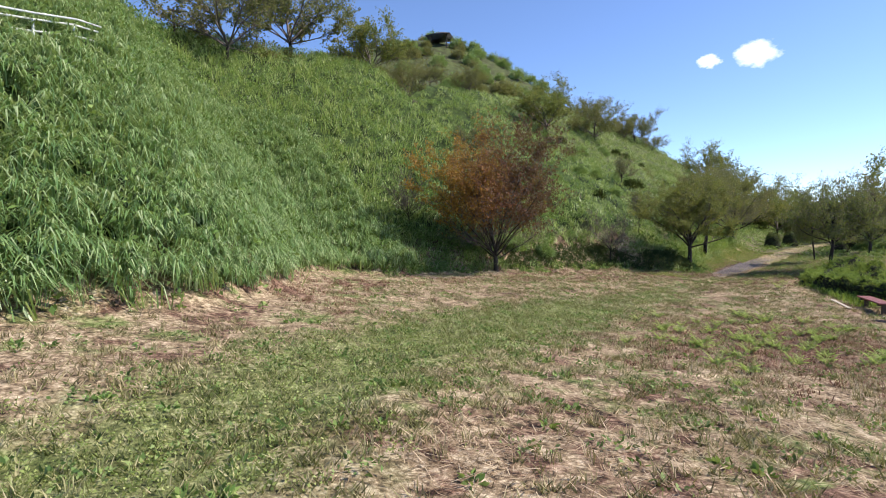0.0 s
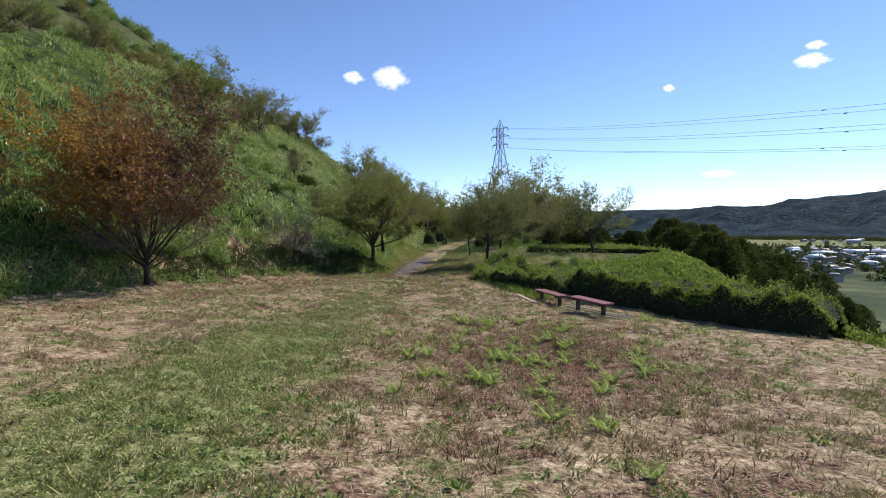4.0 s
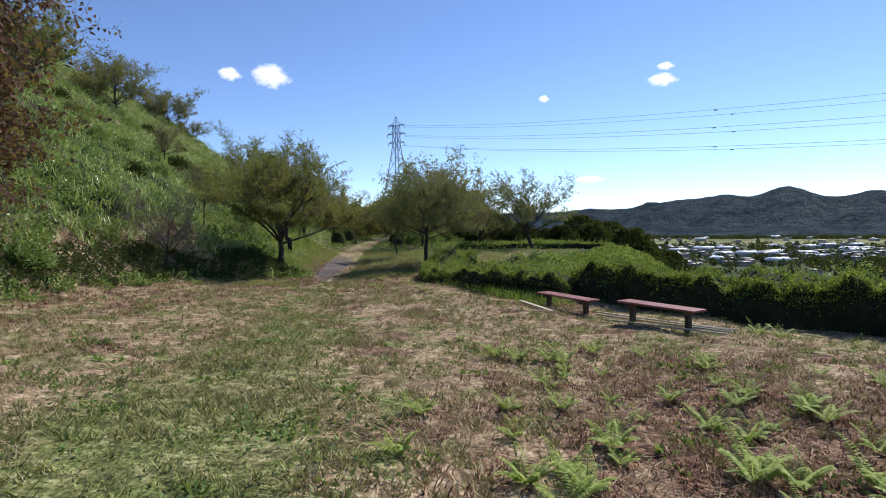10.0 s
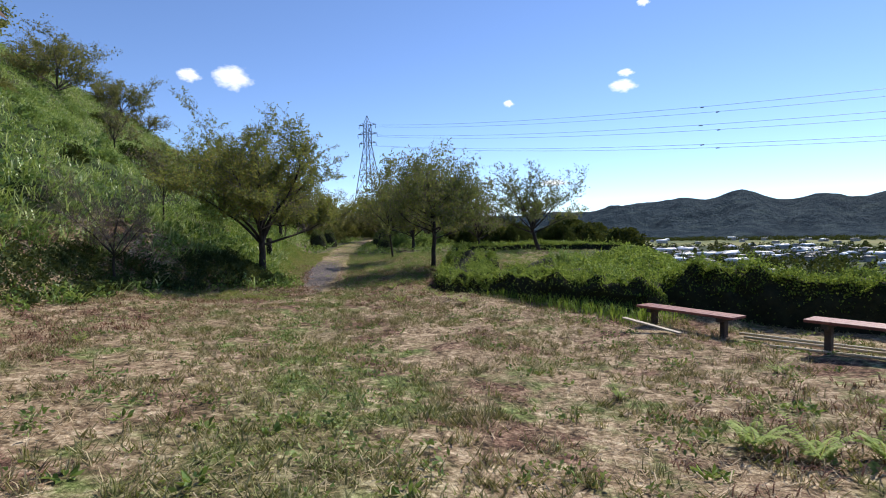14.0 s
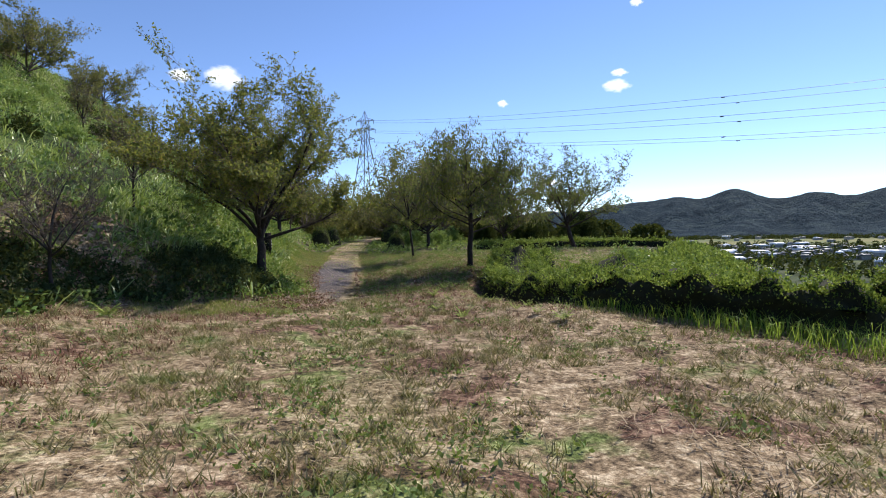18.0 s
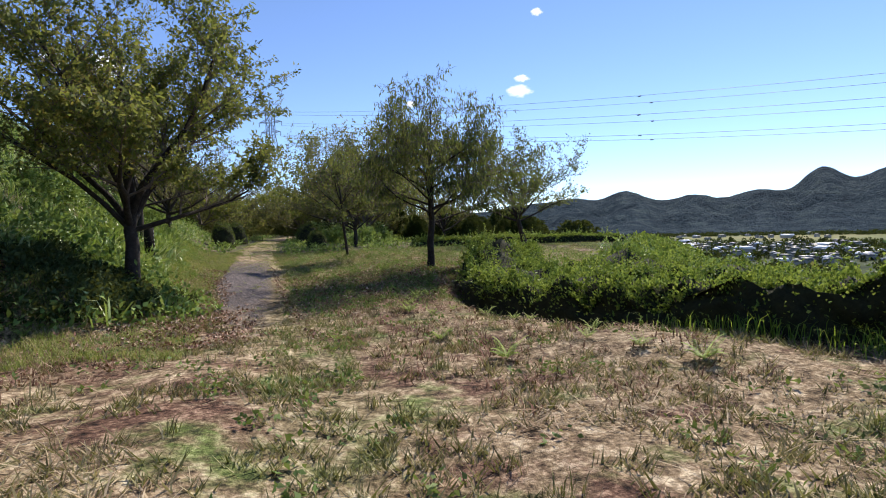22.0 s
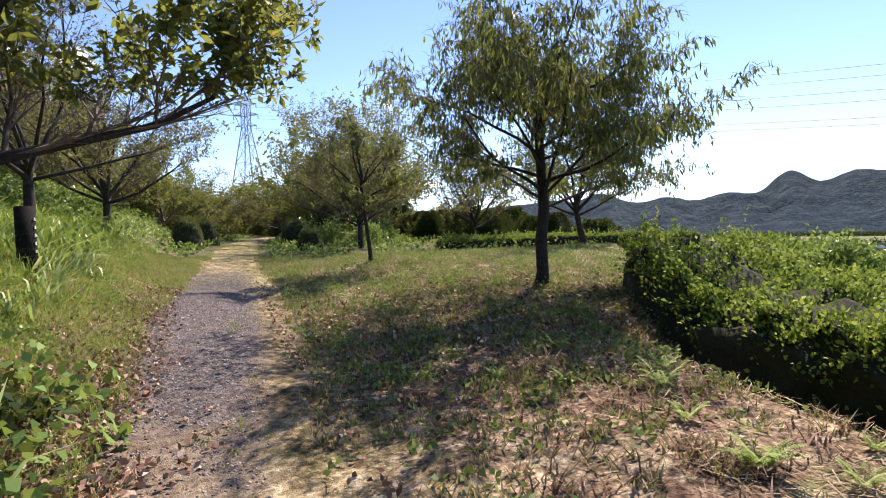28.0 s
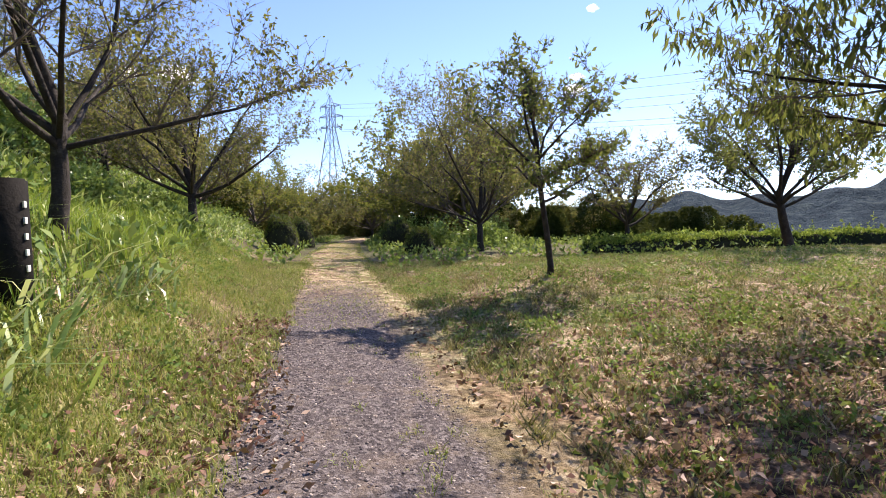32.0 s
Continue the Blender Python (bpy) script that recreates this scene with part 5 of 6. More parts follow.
def shelter(x, y):
    root = empty("hilltop_shelter", Matrix.Translation((x, y, gz(x, y) - 1.3)) @ Matrix.Rotation(0.5, 4, "Z"), "small open shelter with a dark hipped roof on the summit", "shelter")
    for sx in (-1, 1):
        for sy in (-1, 1):
            part("post", bm_mesh("post", box(0.22, 0.22, 3.2, pose(sx * 1.7, sy * 1.7, 1.2)), MAT["bench_leg"]), root)
    me = np_mesh("roof", [(-2.7, -2.7, 2.7), (2.7, -2.7, 2.7), (2.7, 2.7, 2.7), (-2.7, 2.7, 2.7), (-0.5, 0, 4.0), (0.5, 0, 4.0)], [[(0, 1, 5, 4), (2, 3, 4, 5), (0, 3, 2, 1)], [(0, 4, 3), (1, 2, 5)]], MAT["roof_dark"])
    part("roof", me, root)


shelter(-71.5, 78.8)


def handrail():
    x0, y0, x1, y1 = -7.35, -2.52, -11.3, 1.26
    root = empty("handrail", Matrix.Translation((x0, y0, gz(x0, y0))), "pale galvanised pipe handrail on the grassy hillside", "railing")
    o = Vector(root.matrix_world.translation)
    tops = []
    for t in (0.0, 0.29, 0.58, 0.87):
        x, y = x0 + (x1 - x0) * t, y0 + (y1 - y0) * t
        z = gz(x, y)
        bm = rod(bmesh.new(), Vector((x, y, z - 0.3)) - o, Vector((x, y, z + 0.72)) - o, 0.035, None, 10)
        part("post", bm_mesh("post", bm, MAT["pipe"], True), root)
        tops.append(Vector((x, y, z + 0.7)) - o)
    end = tops[-1] + (tops[-1] - tops[-2]) * 0.7 - Vector((0, 0, 0.12))
    for off in (Vector((0, 0, 0)), Vector((-0.05, 0, -0.28)), Vector((0.35, 0, 0.05))):
        bm = bmesh.new()
        for p, q in zip(tops, tops[1:] + [end]):
            rod(bm, p + off, q + off, 0.028, None, 8)
        part("rail", bm_mesh("rail", bm, MAT["pipe"], True), root)


handrail()
for x, y, h in ((-27.6, 9.46, 1.7), (-24.5, 26.5, 1.35)):
    root = empty("sign_post", Matrix.Translation((x, y, gz(x, y))), "thin wooden post with a short crosspiece on the hill's crest", "post", "posts on the crest")
    part("post", bm_mesh("post", box(0.1, 0.1, h + 0.5, pose(0, 0, h / 2 - 0.25), 0.01), MAT["bench_leg"]), root)
    part("crosspiece", bm_mesh("crosspiece", box(0.07, 0.75, 0.12, pose(0.085, 0, h - 0.15), 0.01), MAT["bench_leg"]), root)

# ---- grass, weeds and straw ----
WALK_X = lambda y: np.interp(y, [-3, 0, 4, 10, 16, 20, 26, 32], [7, 4.5, 2.2, -0.3, -1.8, -2.1, -2.3, -2.6])
LANE = lambda x, y: np.abs(x - (-1.9 + 5.0 * np.exp(-(y + 2) / 8)))


def scatter(n, x0, x1, y0, y1, rng, keep):
    x, y = rng.uniform(x0, x1, n), rng.uniform(y0, y1, n)
    k = keep(x, y, rng.uniform(0, 1, n))
    x, y = x[k], y[k]
    return np.stack([x, y, ground_z(x, y) - 0.005], -1)


def open_meadow(x, y):
    gravel = np.abs(x - path_mid(y)) < path_half(y) * 0.95
    return (x > foot_x(y) - 0.3) & (x < edge_x(y)) & ~((y > 27.5) & gravel)


def ivy_bed(x, y):
    """The low ivy that covers the bank under the broad cherry."""
    bed = (x > -9.5) & (x < foot_x(y) + 0.05 + 0.25 * waves(x, y, 1.2, 431)) & (y > 26.6 + 0.35 * waves(x, y, 1.5, 432)) & (y < 30.4 + 0.4 * waves(x, y, 1.1, 433)) & (ground_z(x, y) < -0.35 + 0.15 * waves(x, y, 1.4, 436))
    strip = (y > 18) & (y < 27.2) & (x < foot_x(y) + 0.1 + 0.3 * waves(x, y, 1.2, 431)) & (x > foot_x(y) - 1.7 + 0.5 * waves(x, y, 1.7, 437))
    return bed | strip


def tufts(C, per, spread, rng):
    """Points in clumps round the centres."""
    P = np.repeat(C, per, axis=0)
    P = P + np.stack([rng.normal(0, spread, len(P)), rng.normal(0, spread, len(P)), np.zeros(len(P))], -1)
    P[:, 2] = ground_z(P[:, 0], P[:, 1]) - 0.005
    return P


rng = np.random.default_rng(5)
near = lambda x, y: np.abs(x - WALK_X(np.clip(y - 5, -3, 32)))
close = lambda x, y: np.clip(1.15 - near(x, y) / 9, 0.1, 1)
C = scatter(58000, -11, 14, -3, 46, rng, lambda x, y, u: open_meadow(x, y) & (u < close(x, y)) & (waves(x, y, 3.2, 91) + 0.7 * waves(x, y, 1.1, 92) + np.interp(y, [8, 16], [0.9, 0.3]) * (LANE(x, y) < np.interp(y, [10, 20], [2, 0.8])) + 0.7 * (y > 34.5) > u * 1.9 - 0.75))
P = tufts(C, 16, 0.045, rng)
V, F = tri_blades(P, 0.085, 0.008, 0.85, rng)
stuff("meadow_grass", V, F, "grass_blade", "short mown meadow grass, green and yellowing", "grass")
C = scatter(5200, -11, 14, -3, 46, rng, lambda x, y, u: open_meadow(x, y) & (u < close(x, y)) & (waves(x, y, 2.0, 191) > u * 1.5 - 0.4))
P = tufts(C, 22, 0.04, rng)
V, F = long_blades(P, 0.13, 0.004, 0.8, rng)
stuff("grass_tufts", V, F, "grass_blade", "longer tufts of meadow grass left by the mower", "grass")
C = scatter(66000, -11, 14, -3, 42, rng, lambda x, y, u: open_meadow(x, y) & (u < close(x, y)) & (waves(x, y, 2.6, 95) + 0.6 * waves(x, y, 0.9, 96) - 0.9 * (LANE(x, y) < 1.6) > u * 1.5 - 0.75))
P = tufts(C, 9, 0.09, rng)
n = len(P)
a = np.repeat(rng.uniform(0, 6.283, len(C)), 9) + rng.normal(0, 0.5, n)
ln = rng.uniform(0.04, 0.17, n)
d = np.stack([np.cos(a) * ln, np.sin(a) * ln, rng.normal(0, 0.025, n)], -1)
w = np.stack([-np.sin(a), np.cos(a), 0 * a], -1) * (rng.uniform(0.0015, 0.0042, n) * np.where(rng.uniform(0, 1, n) < 0.2, 1.35, 1))[:, None]
P = P + np.stack([0 * a, 0 * a, rng.uniform(0.008, 0.05, n)], -1)
stuff("cut_straw", np.stack([P - w, P + w, P + d + w, P + d - w], 1).reshape(-1, 3), [np.arange(4 * n).reshape(n, 4)], "straw", "dry cut straw and dead stems lying on the meadow", "straw")
C = scatter(15000, -10, 12, -3, 46, rng, lambda x, y, u: open_meadow(x, y) & (u < close(x, y)) & (waves(x, y, 1.6, 97) + 0.5 * waves(x, y, 0.7, 98) + 0.5 * (LANE(x, y) < np.interp(y, [10, 20], [2, 0.8])) + 0.8 * (y > 29) * (x > -1.5) > u * 1.2 + 0.1))
P = tufts(C, 9, 0.07, rng)
P[:, 2] += rng.uniform(0.01, 0.06, len(P))
V, F = leaf_cards(P, rng.normal(0, 0.6, (len(P), 3)) * [1, 1, 0] + [0, 0, 0.4], 0.06, 0.017, rng)
stuff("meadow_weeds", V, F, "meadow_weed", "low broad-leaved green weeds in the meadow", "weeds")

C = scatter(3000, -9, 11, -3, 40, rng, lambda x, y, u: open_meadow(x, y) & (u < close(x, y)) & (waves(x, y, 2.4, 501) + 0.6 * waves(x, y, 0.9, 502) > u * 1.4 - 0.1))
P = tufts(C, 34, 0.085, rng)
P[:, 2] += np.abs(rng.normal(0, 0.055, len(P)))
V, F = leaf_cards(P, rng.normal(0, 0.6, (len(P), 3)) * [1, 1, 0.3] + [0, 0, 0.35], 0.05, 0.014, rng)
stuff("weed_clumps", V, F, "meadow_weed", "low clumps of broad-leaved weeds in the meadow", "weeds")
C = scatter(1100, -6, 9, -3, 16, rng, lambda x, y, u: open_meadow(x, y) & (u < close(x, y)) & (waves(x, y, 2.0, 801) > u * 1.3 - 0.2))
P = np.repeat(C, 16, axis=0)
a = rng.uniform(0, 6.283, len(P))
out = np.stack([np.cos(a), np.sin(a), rng.uniform(0.25, 0.9, len(P))], -1)
P = P + out * [0.03, 0.03, 0.02]
V, F = leaf_cards(P, out * 1.6, 0.085, 0.02, rng, 0.0, 0.6)
stuff("dock_rosettes", V, F, "foot_weed", "broad-leaved rosettes of dock weed in the meadow", "weeds")
C = scatter(1300, -1.3, 8, 29.5, 42, rng, lambda x, y, u: (np.abs(x - path_mid(y)) > path_half(y) * 1.15) & (waves(x, y, 1.3, 821) > u * 1.2 - 0.4))
P = tufts(C, 40, 0.1, rng)
P[:, 2] += np.abs(rng.normal(0, 0.06, len(P)))
V, F = leaf_cards(P, rng.normal(0, 0.6, (len(P), 3)) * [1, 1, 0.3] + [0, 0, 0.35], 0.05, 0.014, rng)
stuff("shade_weeds", V, F, "foot_weed", "leafy green weed clumps among fallen leaves", "weeds")
P = scatter(14000, -1.5, 6, 29.5, 38, rng, lambda x, y, u: (np.abs(x - path_mid(y)) > path_half(y)) & (np.hypot(x - 1.0, y - 32.6) < 3.6 * np.sqrt(u) + 0.4) & (waves(x, y, 1.1, 823) > -0.3))
P[:, 2] += rng.uniform(0.02, 0.08, len(P))
V, F = leaf_cards(P, rng.normal(0, 0.6, (len(P), 3)) * [1, 1, 0.3], 0.06, 0.02, rng)
stuff("leaf_litter", V, F, "litter", "fallen brown leaves under the weeping cherry", "fallen leaves")
C = scatter(420, -3.9, -1.0, 28, 40, rng, lambda x, y, u: (np.abs(x - path_mid(y)) < path_half(y) * 1.1) & (x > path_mid(y) - 0.5 + 0.5 * u) & (waves(x, y, 0.9, 825) > u - 0.4))
P = tufts(C, 16, 0.035, rng)
V, F = long_blades(P, 0.06, 0.0035, 0.9, rng)
stuff("path_tufts", V, F, "verge", "small grass tufts growing in the gravel path", "grass")
P = scatter(80000, -1.7, 9, 29, 46, rng, lambda x, y, u: (u < np.interp(y, [30, 35], [0.45, 1])) & (np.abs(x - path_mid(y)) > path_half(y) * 1.1) & (x < 2.6 + (y > 31.5) * 9) & (waves(x, y, 1.8, 197) + 0.5 * waves(x, y, 0.6, 198) > u * 1.3 - 0.55))
P[:, 2] += rng.uniform(0.01, 0.09, len(P))
V, F = leaf_cards(P, rng.normal(0, 0.6, (len(P), 3)) * [1, 1, 0] + [0, 0, 0.5], 0.034, 0.010, rng)
stuff("creeping_weeds", V, F, "meadow_weed", "dense low creeping weeds under the trees", "weeds")
P = scatter(240000, -6.6, -3.0, 26, 46, rng, lambda x, y, u: (x < path_mid(y) - path_half(y) * (0.93 + 0.16 * waves(x, y, 0.7, 811) + 0.12 * waves(x, y, 0.25, 812))) & (waves(x, y, 1.4, 207) > u * 1.5 - 0.9 + np.interp(y, [30, 36], [0.15, -0.2])))
V, F = long_blades(P, 0.10, 0.003, 0.9, rng)
C = scatter(5000, -5.4, -3.5, 30.6, 35, rng, lambda x, y, u: x < foot_x(y) + 0.3)
Va, Fa = long_blades(tufts(C, 4, 0.03, rng), 0.11, 0.003, 0.9, rng)
F = [np.concatenate([p, q + len(V)]) for p, q in zip(F, Fa)]
V = np.concatenate([V, Va])
stuff("verge_grass", V, F, "verge", "yellow-green grass on the path's verge", "grass")

P = scatter(330000, -4, 12, -3, 20, rng, lambda x, y, u: (LANE(x, y) < np.interp(y, [0, 8, 14, 24], [2.0, 1.5, 1.1, 0.8]) * (0.75 + 0.5 * waves(x, y, 1.1, 741))) & (u < np.interp(y, [6, 12, 20], [1, 0.35, 0.2])) & (waves(x, y, 0.9, 742) > u * 1.6 - 1.0))
P[:, 2] += rng.uniform(0.01, 0.06, len(P))
V, F = leaf_cards(P, rng.normal(0, 0.6, (len(P), 3)) * [1, 1, 0.3] + [0, 0, 0.4], 0.030, 0.0095, rng)
stuff("lane_clover", V, F, "lane_leaf", "bright green clover and weeds in the trodden lane", "weeds")
C = scatter(15000, -20, -1.8, -7, 13, rng, lambda x, y, u: (x < foot_x(y) + 0.1) & (u < np.clip(1.3 - (foot_x(y) - x) / 14, 0.3, 1)) & (waves(x, y, 1.1, 745) + 0.6 * waves(x, y, 0.45, 746) > -0.35))
P = tufts(C, 13, 0.07, rng)
P[:, 2] += np.repeat(0.16 + 0.16 * waves(C[:, 0], C[:, 1], 1.1, 745), 13)
turn = np.repeat(rng.normal(-0.5, 1.1, len(C)), 13) + rng.normal(0, 0.6, len(P))
V, F = arched(P, np.repeat(rng.uniform(0.3, 0.65, len(C)), 13), 0.013, turn, rng)
stuff("arching_grass", V, F, "cane_grass", "coarse arching broad-bladed grass at the foot of the hill", "grass")
P = scatter(60000, -4.0, -0.8, 37, 62, rng, lambda x, y, u: (np.abs(x - path_mid(y)) < path_half(y) * 1.3) & (u < np.interp(y, [37, 44], [0.1, 0.9])) & (waves(x, y, 1.3, 827) > u * 1.5 - 0.9))
V, F = long_blades(P, 0.05, 0.006, 0.9, rng)
stuff("path_grass", V, F, "verge", "short grass covering the far footpath", "grass")
P = scatter(150000, -1.7, 12.5, 30, 46, rng, lambda x, y, u: (u < np.interp(y, [30, 33], [0.35, 1])) & (np.abs(x - path_mid(y)) > path_half(y) * 1.05) & (waves(x, y, 2.2, 701) > u * 1.5 - 0.9))
V, F = long_blades(P, 0.06, 0.003, 0.9, rng)
stuff("lawn_grass", V, F, "verge", "short yellow-green grass on the lawn beyond the trees", "grass")
P = scatter(40000, -14, 13, 44, 74, rng, lambda x, y, u: (np.abs(x - path_mid(y)) > 1.2) & (waves(x, y, 3.2, 711) > u * 1.4 - 0.8))
P[:, 2] += rng.uniform(0, 0.3, len(P))
V, F = leaf_cards(P, rng.normal(0, 0.5, (len(P), 3)) + [0, 0, 0.4], 0.15, 0.045, rng)
stuff("undergrowth", V, F, "foot_weed", "green weeds growing under the far trees", "weeds")
C = scatter(10500, -30, -2.2, -6, 92, rng, lambda x, y, u: (x < foot_x(y) - 0.8) & ~ivy_bed(x, y) & (u < np.clip(1.2 - np.hypot(x - 3, y) / 40, 0.25, 1)) & (waves(x, y, 2.6, 721) > u * 1.2 - 0.5))
dome = rng.normal(0, 1, (len(C) * 30, 3))
dome /= np.linalg.norm(dome, axis=1, keepdims=True)
dome[:, 2] = np.abs(dome[:, 2])
wide = np.repeat(rng.uniform(0.22, 0.55, len(C)), 30)[:, None]
P = np.repeat(C, 30, axis=0) + dome * wide * [1.2, 1.2, 1.0] + [0, 0, 0.12]
V, F = leaf_cards(P, dome * 0.7 + [0, 0, 0.2], 0.15, 0.04, rng)
stuff("hillside_clumps", V, F, "foot_weed", "leafy dark green clumps among the hillside grass", "weeds")
C = scatter(15000, -8, 10, -2, 30, rng, lambda x, y, u: open_meadow(x, y) & (((x - 4.4) / 3.2) ** 2 + ((y - 10.5) / 5.5) ** 2 < 0.4 + u) & (waves(x, y, 1.3, 401) > -0.4) | ((x > -1) & (x < 2.2) & (y > 23) & (y < 29.5) & (u < 0.25)) | ((x < foot_x(y) + 3.5) & (x > foot_x(y) - 1.6) & (y > 3) & (y < 27) & (u < 0.4)))
P = tufts(C, 14, 0.07, rng)
V, F = long_blades(P, 0.09, 0.006, 1.6, rng)
stuff("dead_bracken", V, F, "bracken", "brown dead bracken stems lying in the meadow", "dead bracken")

P = scatter(130000, -14, -2.5, 11, 31, rng, lambda x, y, u: ~ivy_bed(x, y) & (x < foot_x(y) + 0.5 + 0.4 * waves(y, y * 0.3, 2.0, 411)) & (x > foot_x(y) - 2.2) & (waves(x, y, 1.6, 412) > u * 1.2 - 0.75))
P[:, 2] += rng.uniform(0.0, 0.55, len(P)) * np.clip((foot_x(P[:, 1]) + 0.7 - P[:, 0]) / 0.9, 0.2, 1)
V, F = leaf_cards(P, rng.normal(0, 0.5, (len(P), 3)) + [0.1, -0.1, 0.3], 0.10, 0.032, rng)
stuff("foot_weeds", V, F, "foot_weed", "dark green weeds crowding the foot of the hill", "weeds")

P = scatter(330000, -11.5, -2.7, 17.5, 32, rng, lambda x, y, u: ivy_bed(x, y) & (waves(x, y, 0.6, 434) > u * 1.6 - 1.0 + 0.35 * (y < 26.6)))
P[:, 2] += rng.uniform(0.02, 0.26, len(P)) * (0.75 + 0.5 * waves(P[:, 0], P[:, 1], 0.9, 435))
V, F = leaf_cards(P, rng.normal(0, 0.5, (len(P), 3)) + [0.1, -0.3, 0.45], 0.085, 0.024, rng)
stuff("ivy_bed", V, F, "ivy", "low ivy under the broad cherry, leaves darkened for its shade", "ivy")

# hillside cover
bank = lambda y: foot_x(y) - np.interp(y, [29.5, 32, 60], [0, 0.75, 1.0])
hill = lambda x, y: (x < bank(y) + 0.2) & ~ivy_bed(x, y)
far = lambda x, y: np.clip(1.3 - np.hypot(x - 5, y + 2) / 36, 0.2, 1)
C = scatter(62000, -33, -1.8, -9, 92, rng, lambda x, y, u: hill(x, y) & (bank(y) - x < 27) & (u < far(x, y) * np.where(y < 8, 0.12, 1)) & (waves(x, y, 4, 101) + waves(x, y, 1.5, 102) > u - 1.0) & (waves(x, y, 0.9, 103) > -0.5))
P = tufts(C, 9, 0.12, rng)
hh = np.where(P[:, 1] < 8, 0.62, np.where(P[:, 1] > 29, 0.36, 0.48))
V, F = long_blades(P, hh, np.where(P[:, 1] < 8, 0.011, 0.016), 1.35, rng, (0.5, -0.2))
stuff("hillside_grass", V, F, "hill_grass", "long bent green grass covering the hillside", "grass")
C = scatter(26000, -30, -1.8, -9, 62, rng, lambda x, y, u: hill(x, y) & (bank(y) - x < 24) & (u < far(x, y) + 0.2) & (waves(x, y, 3.4, 105) + 0.8 * waves(x, y, 1.2, 106) > u * 1.3 - 0.3))
P = tufts(C, 7, 0.16, rng)
P[:, 2] += rng.uniform(0.05, 0.5, len(P)) * np.where(P[:, 1] > 29, 0.5, 1)
big = np.where(P[:, 1] > 29, 0.05, 0.13)
V, F = leaf_cards(P, np.tile([0.3, -0.1, 0.3], (len(P), 1)), big, big * 0.33, rng)
stuff("hillside_weeds", V, F, "hill_weed", "broad-leaved creepers and weeds on the hillside", "weeds")
# tall bright grass before the hedge and round the marker post
P = scatter(8000, 2.0, 6.5, 20.5, 27.5, rng, lambda x, y, u: np.abs(x - np.interp(y, [20.5, 22.5, 25, 27.5], [5.2, 4.2, 2.75, 2.0])) < 0.55)
V, F = long_blades(P, np.interp(P[:, 1], [22, 26], [0.36, 0.2]), 0.006, 0.8, rng)
stuff("tall_grass", V, F, "rush", "tall bright green grass before the hedge", "grass")
P = scatter(16000, -9, -3.6, 30.5, 46, rng, lambda x, y, u: (x < bank(y) - 0.15) & ~ivy_bed(x, y) & (u < 1.2 - (bank(y) - x) / 5))
V, F = long_blades(P, 0.34, 0.005, 0.5, rng)
stuff("bank_grass", V, F, "rush", "tall bright green grass on the bank beside the path", "grass")
P = scatter(90000, -8.5, -3.3, 29.5, 47, rng, lambda x, y, u: (x < foot_x(y) - 0.2 + 0.4 * waves(x, y, 1.3, 611)) & ~ivy_bed(x, y) & (waves(x, y, 1.1, 612) > u * 1.5 - 0.7))
P[:, 2] += rng.uniform(0.01, 0.12, len(P))
V, F = leaf_cards(P, rng.normal(0, 0.5, (len(P), 3)) + [0.1, -0.1, 0.4], 0.045, 0.012, rng)
stuff("bank_herbs", V, F, "foot_weed", "leafy green herbs on the bank beside the path", "weeds")
# leaf litter and stones on the path
P = scatter(130000, -6, 1.5, 26.5, 38, rng, lambda x, y, u: ((np.abs(x - path_mid(y) + 1.05) < 0.25 + 1.1 * u * u) | ((np.abs(x - path_mid(y) - 0.7) < 0.9 * u) & (u < 0.16))) & (u < 1.15 - (y - 27) / 12) & (waves(x, y, 1.2, 601) > u - 0.9))
P[:, 2] += rng.uniform(0.02, 0.07, len(P))
V, F = leaf_cards(P, rng.normal(0, 0.6, (len(P), 3)) * [1, 1, 0.3], 0.055, 0.017, rng)
stuff("leaf_litter", V, F, "litter", "fallen red and brown leaves beside the path", "fallen leaves")
P = scatter(36000, -4.2, -0.8, 25, 42, rng, lambda x, y, u: (np.abs(x - path_mid(y) + 0.22) < path_half(y) * 0.85) & (u < np.clip((y - 25) / 5, 0.05, 1)))
n = len(P)
P[:, 2] += 0.022
r = rng.uniform(0.004, 0.014, n)[:, None]
oct_v = np.array([(1, 0, 0), (0, 1, 0), (-1, 0, 0), (0, -1, 0), (0, 0, 0.7), (0, 0, -0.6)])
V = (P[:, None] + oct_v[None] * r[:, None] * rng.uniform(0.6, 1.4, (n, 6, 1))).reshape(-1, 3)
tri = np.array([(0, 1, 4), (1, 2, 4), (2, 3, 4), (3, 0, 4), (1, 0, 5), (2, 1, 5), (3, 2, 5), (0, 3, 5)])
stuff("loose_gravel", V, [(np.arange(n)[:, None, None] * 6 + tri[None]).reshape(-1, 3)], "pebble", "loose grey gravel stones on the footpath", "gravel")
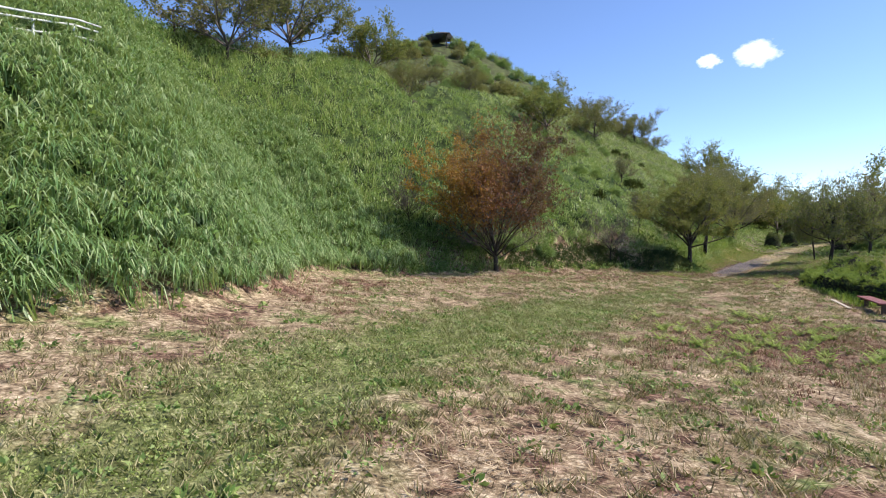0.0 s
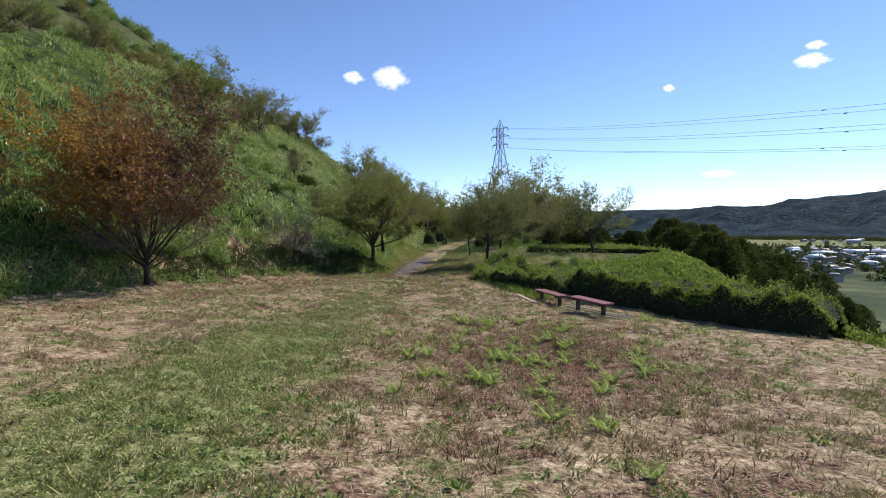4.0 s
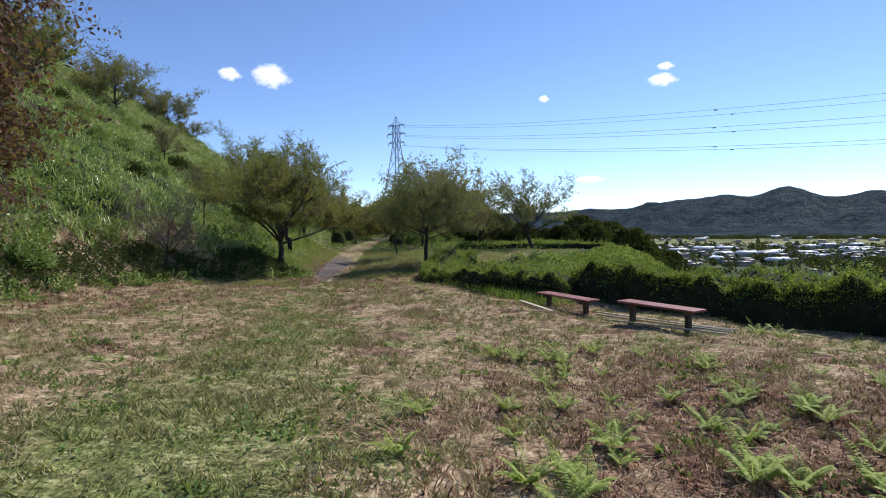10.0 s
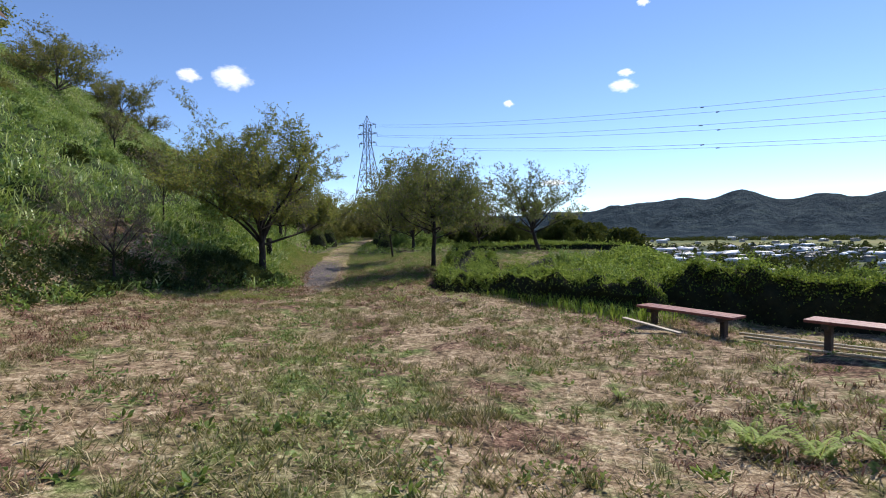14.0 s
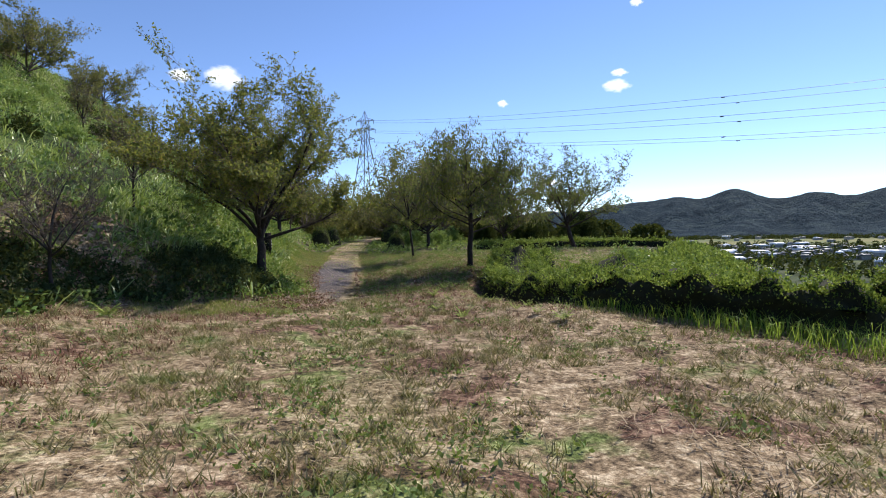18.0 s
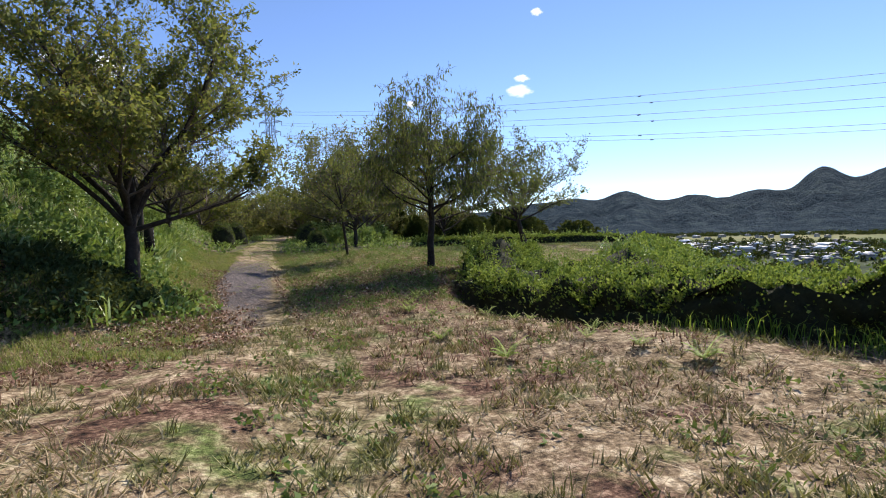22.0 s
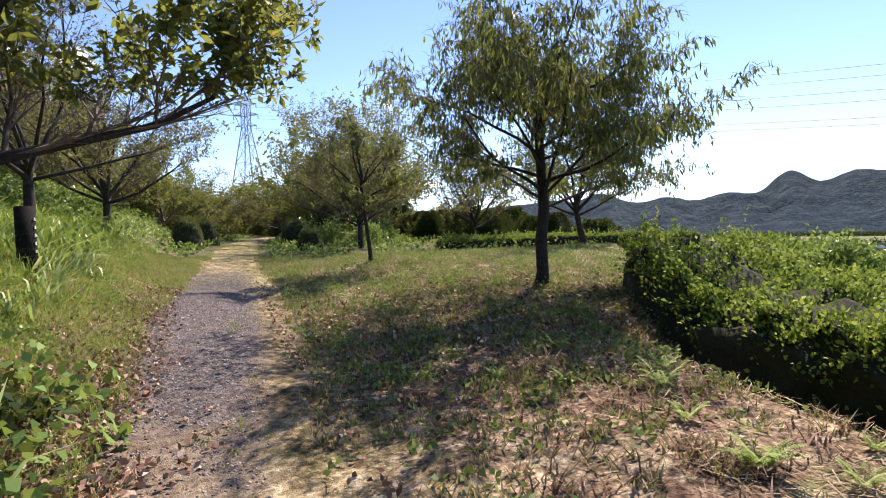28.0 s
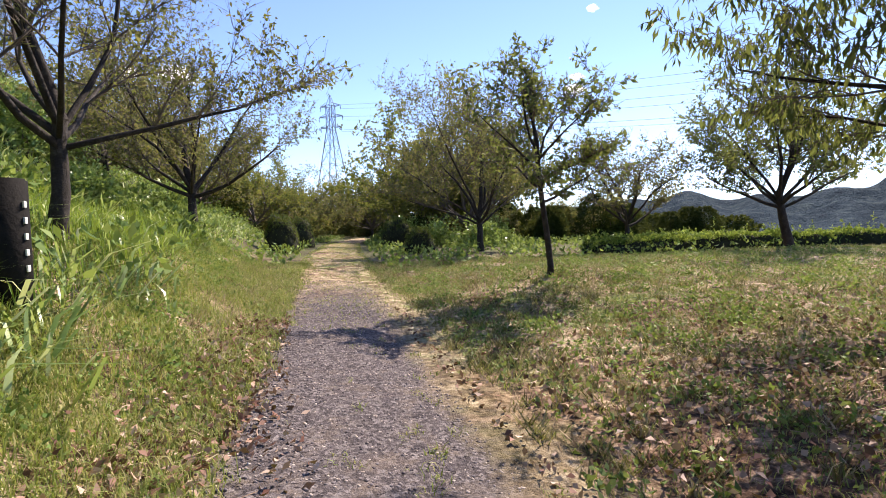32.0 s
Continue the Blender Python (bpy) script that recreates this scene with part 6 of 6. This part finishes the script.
# rank growth on the bank beyond the hedges
P = scatter(150000, 4.5, 22, 14, 60, rng, lambda x, y, u: (x > np.interp(y, [13, 15.8, 19.6, 22.6, 26, 31, 36, 44, 47, 60], [14.5, 11.6, 9.3, 7.3, 5.2, 5.2, 11.5, 17, 16.0, 7.5])) & (u < 1.2 - (x - edge_x(y)) / 8))
P[:, 2] += rng.uniform(0.0, 0.45, len(P)) * (0.6 + 0.5 * waves(P[:, 0], P[:, 1], 2.0, 301))
V, F = leaf_cards(P, np.tile([0, 0, 0.6], (len(P), 1)), 0.17, 0.05, rng)
stuff("bank_weeds", V, F, "hedge_leaf", "rank green weeds and creepers on the bank below the hedges", "weeds")
C = scatter(2600, 4.0, 18, 14, 44, rng, lambda x, y, u: (x > np.interp(y, [13, 15.8, 19.6, 22.6, 26, 31, 36, 44], [14.5, 11.3, 9.0, 6.6, 4.3, 4.6, 11.0, 17])) & (u < 1.3 - (x - edge_x(y) + 3) / 6))
dome = rng.normal(0, 1, (len(C) * 40, 3))
dome /= np.linalg.norm(dome, axis=1, keepdims=True)
dome[:, 2] = np.abs(dome[:, 2])
wide = np.repeat(rng.uniform(0.2, 0.5, len(C)) * np.interp(C[:, 1], [20, 23], [1, 0.55]), 40)[:, None]
P = np.repeat(C, 40, axis=0) + dome * wide * [1.2, 1.2, 0.9] + [0, 0, 0.1]
V, F = leaf_cards(P, dome * 0.7 + [0, 0, 0.2], 0.10, 0.027, rng)
stuff("bank_clumps", V, F, "hedge_leaf", "leafy clumps of rank weeds on the bank", "weeds")
P = scatter(9000, 4.5, 20, 14, 58, rng, lambda x, y, u: (x > np.interp(y, [13, 15.8, 19.6, 22.6, 26, 31, 36, 44, 47, 60], [13.3, 10.4, 8.1, 6.2, 4.3, 4.6, 11.5, 17, 16.0, 7.5])) & (waves(x, y, 3.0, 303) > u * 2 - 0.6))
V, F = long_blades(P, 0.6, 0.006, 0.5, rng)
stuff("bank_reeds", V, F, "hill_grass", "tall wild grass standing above the hedges", "grass")
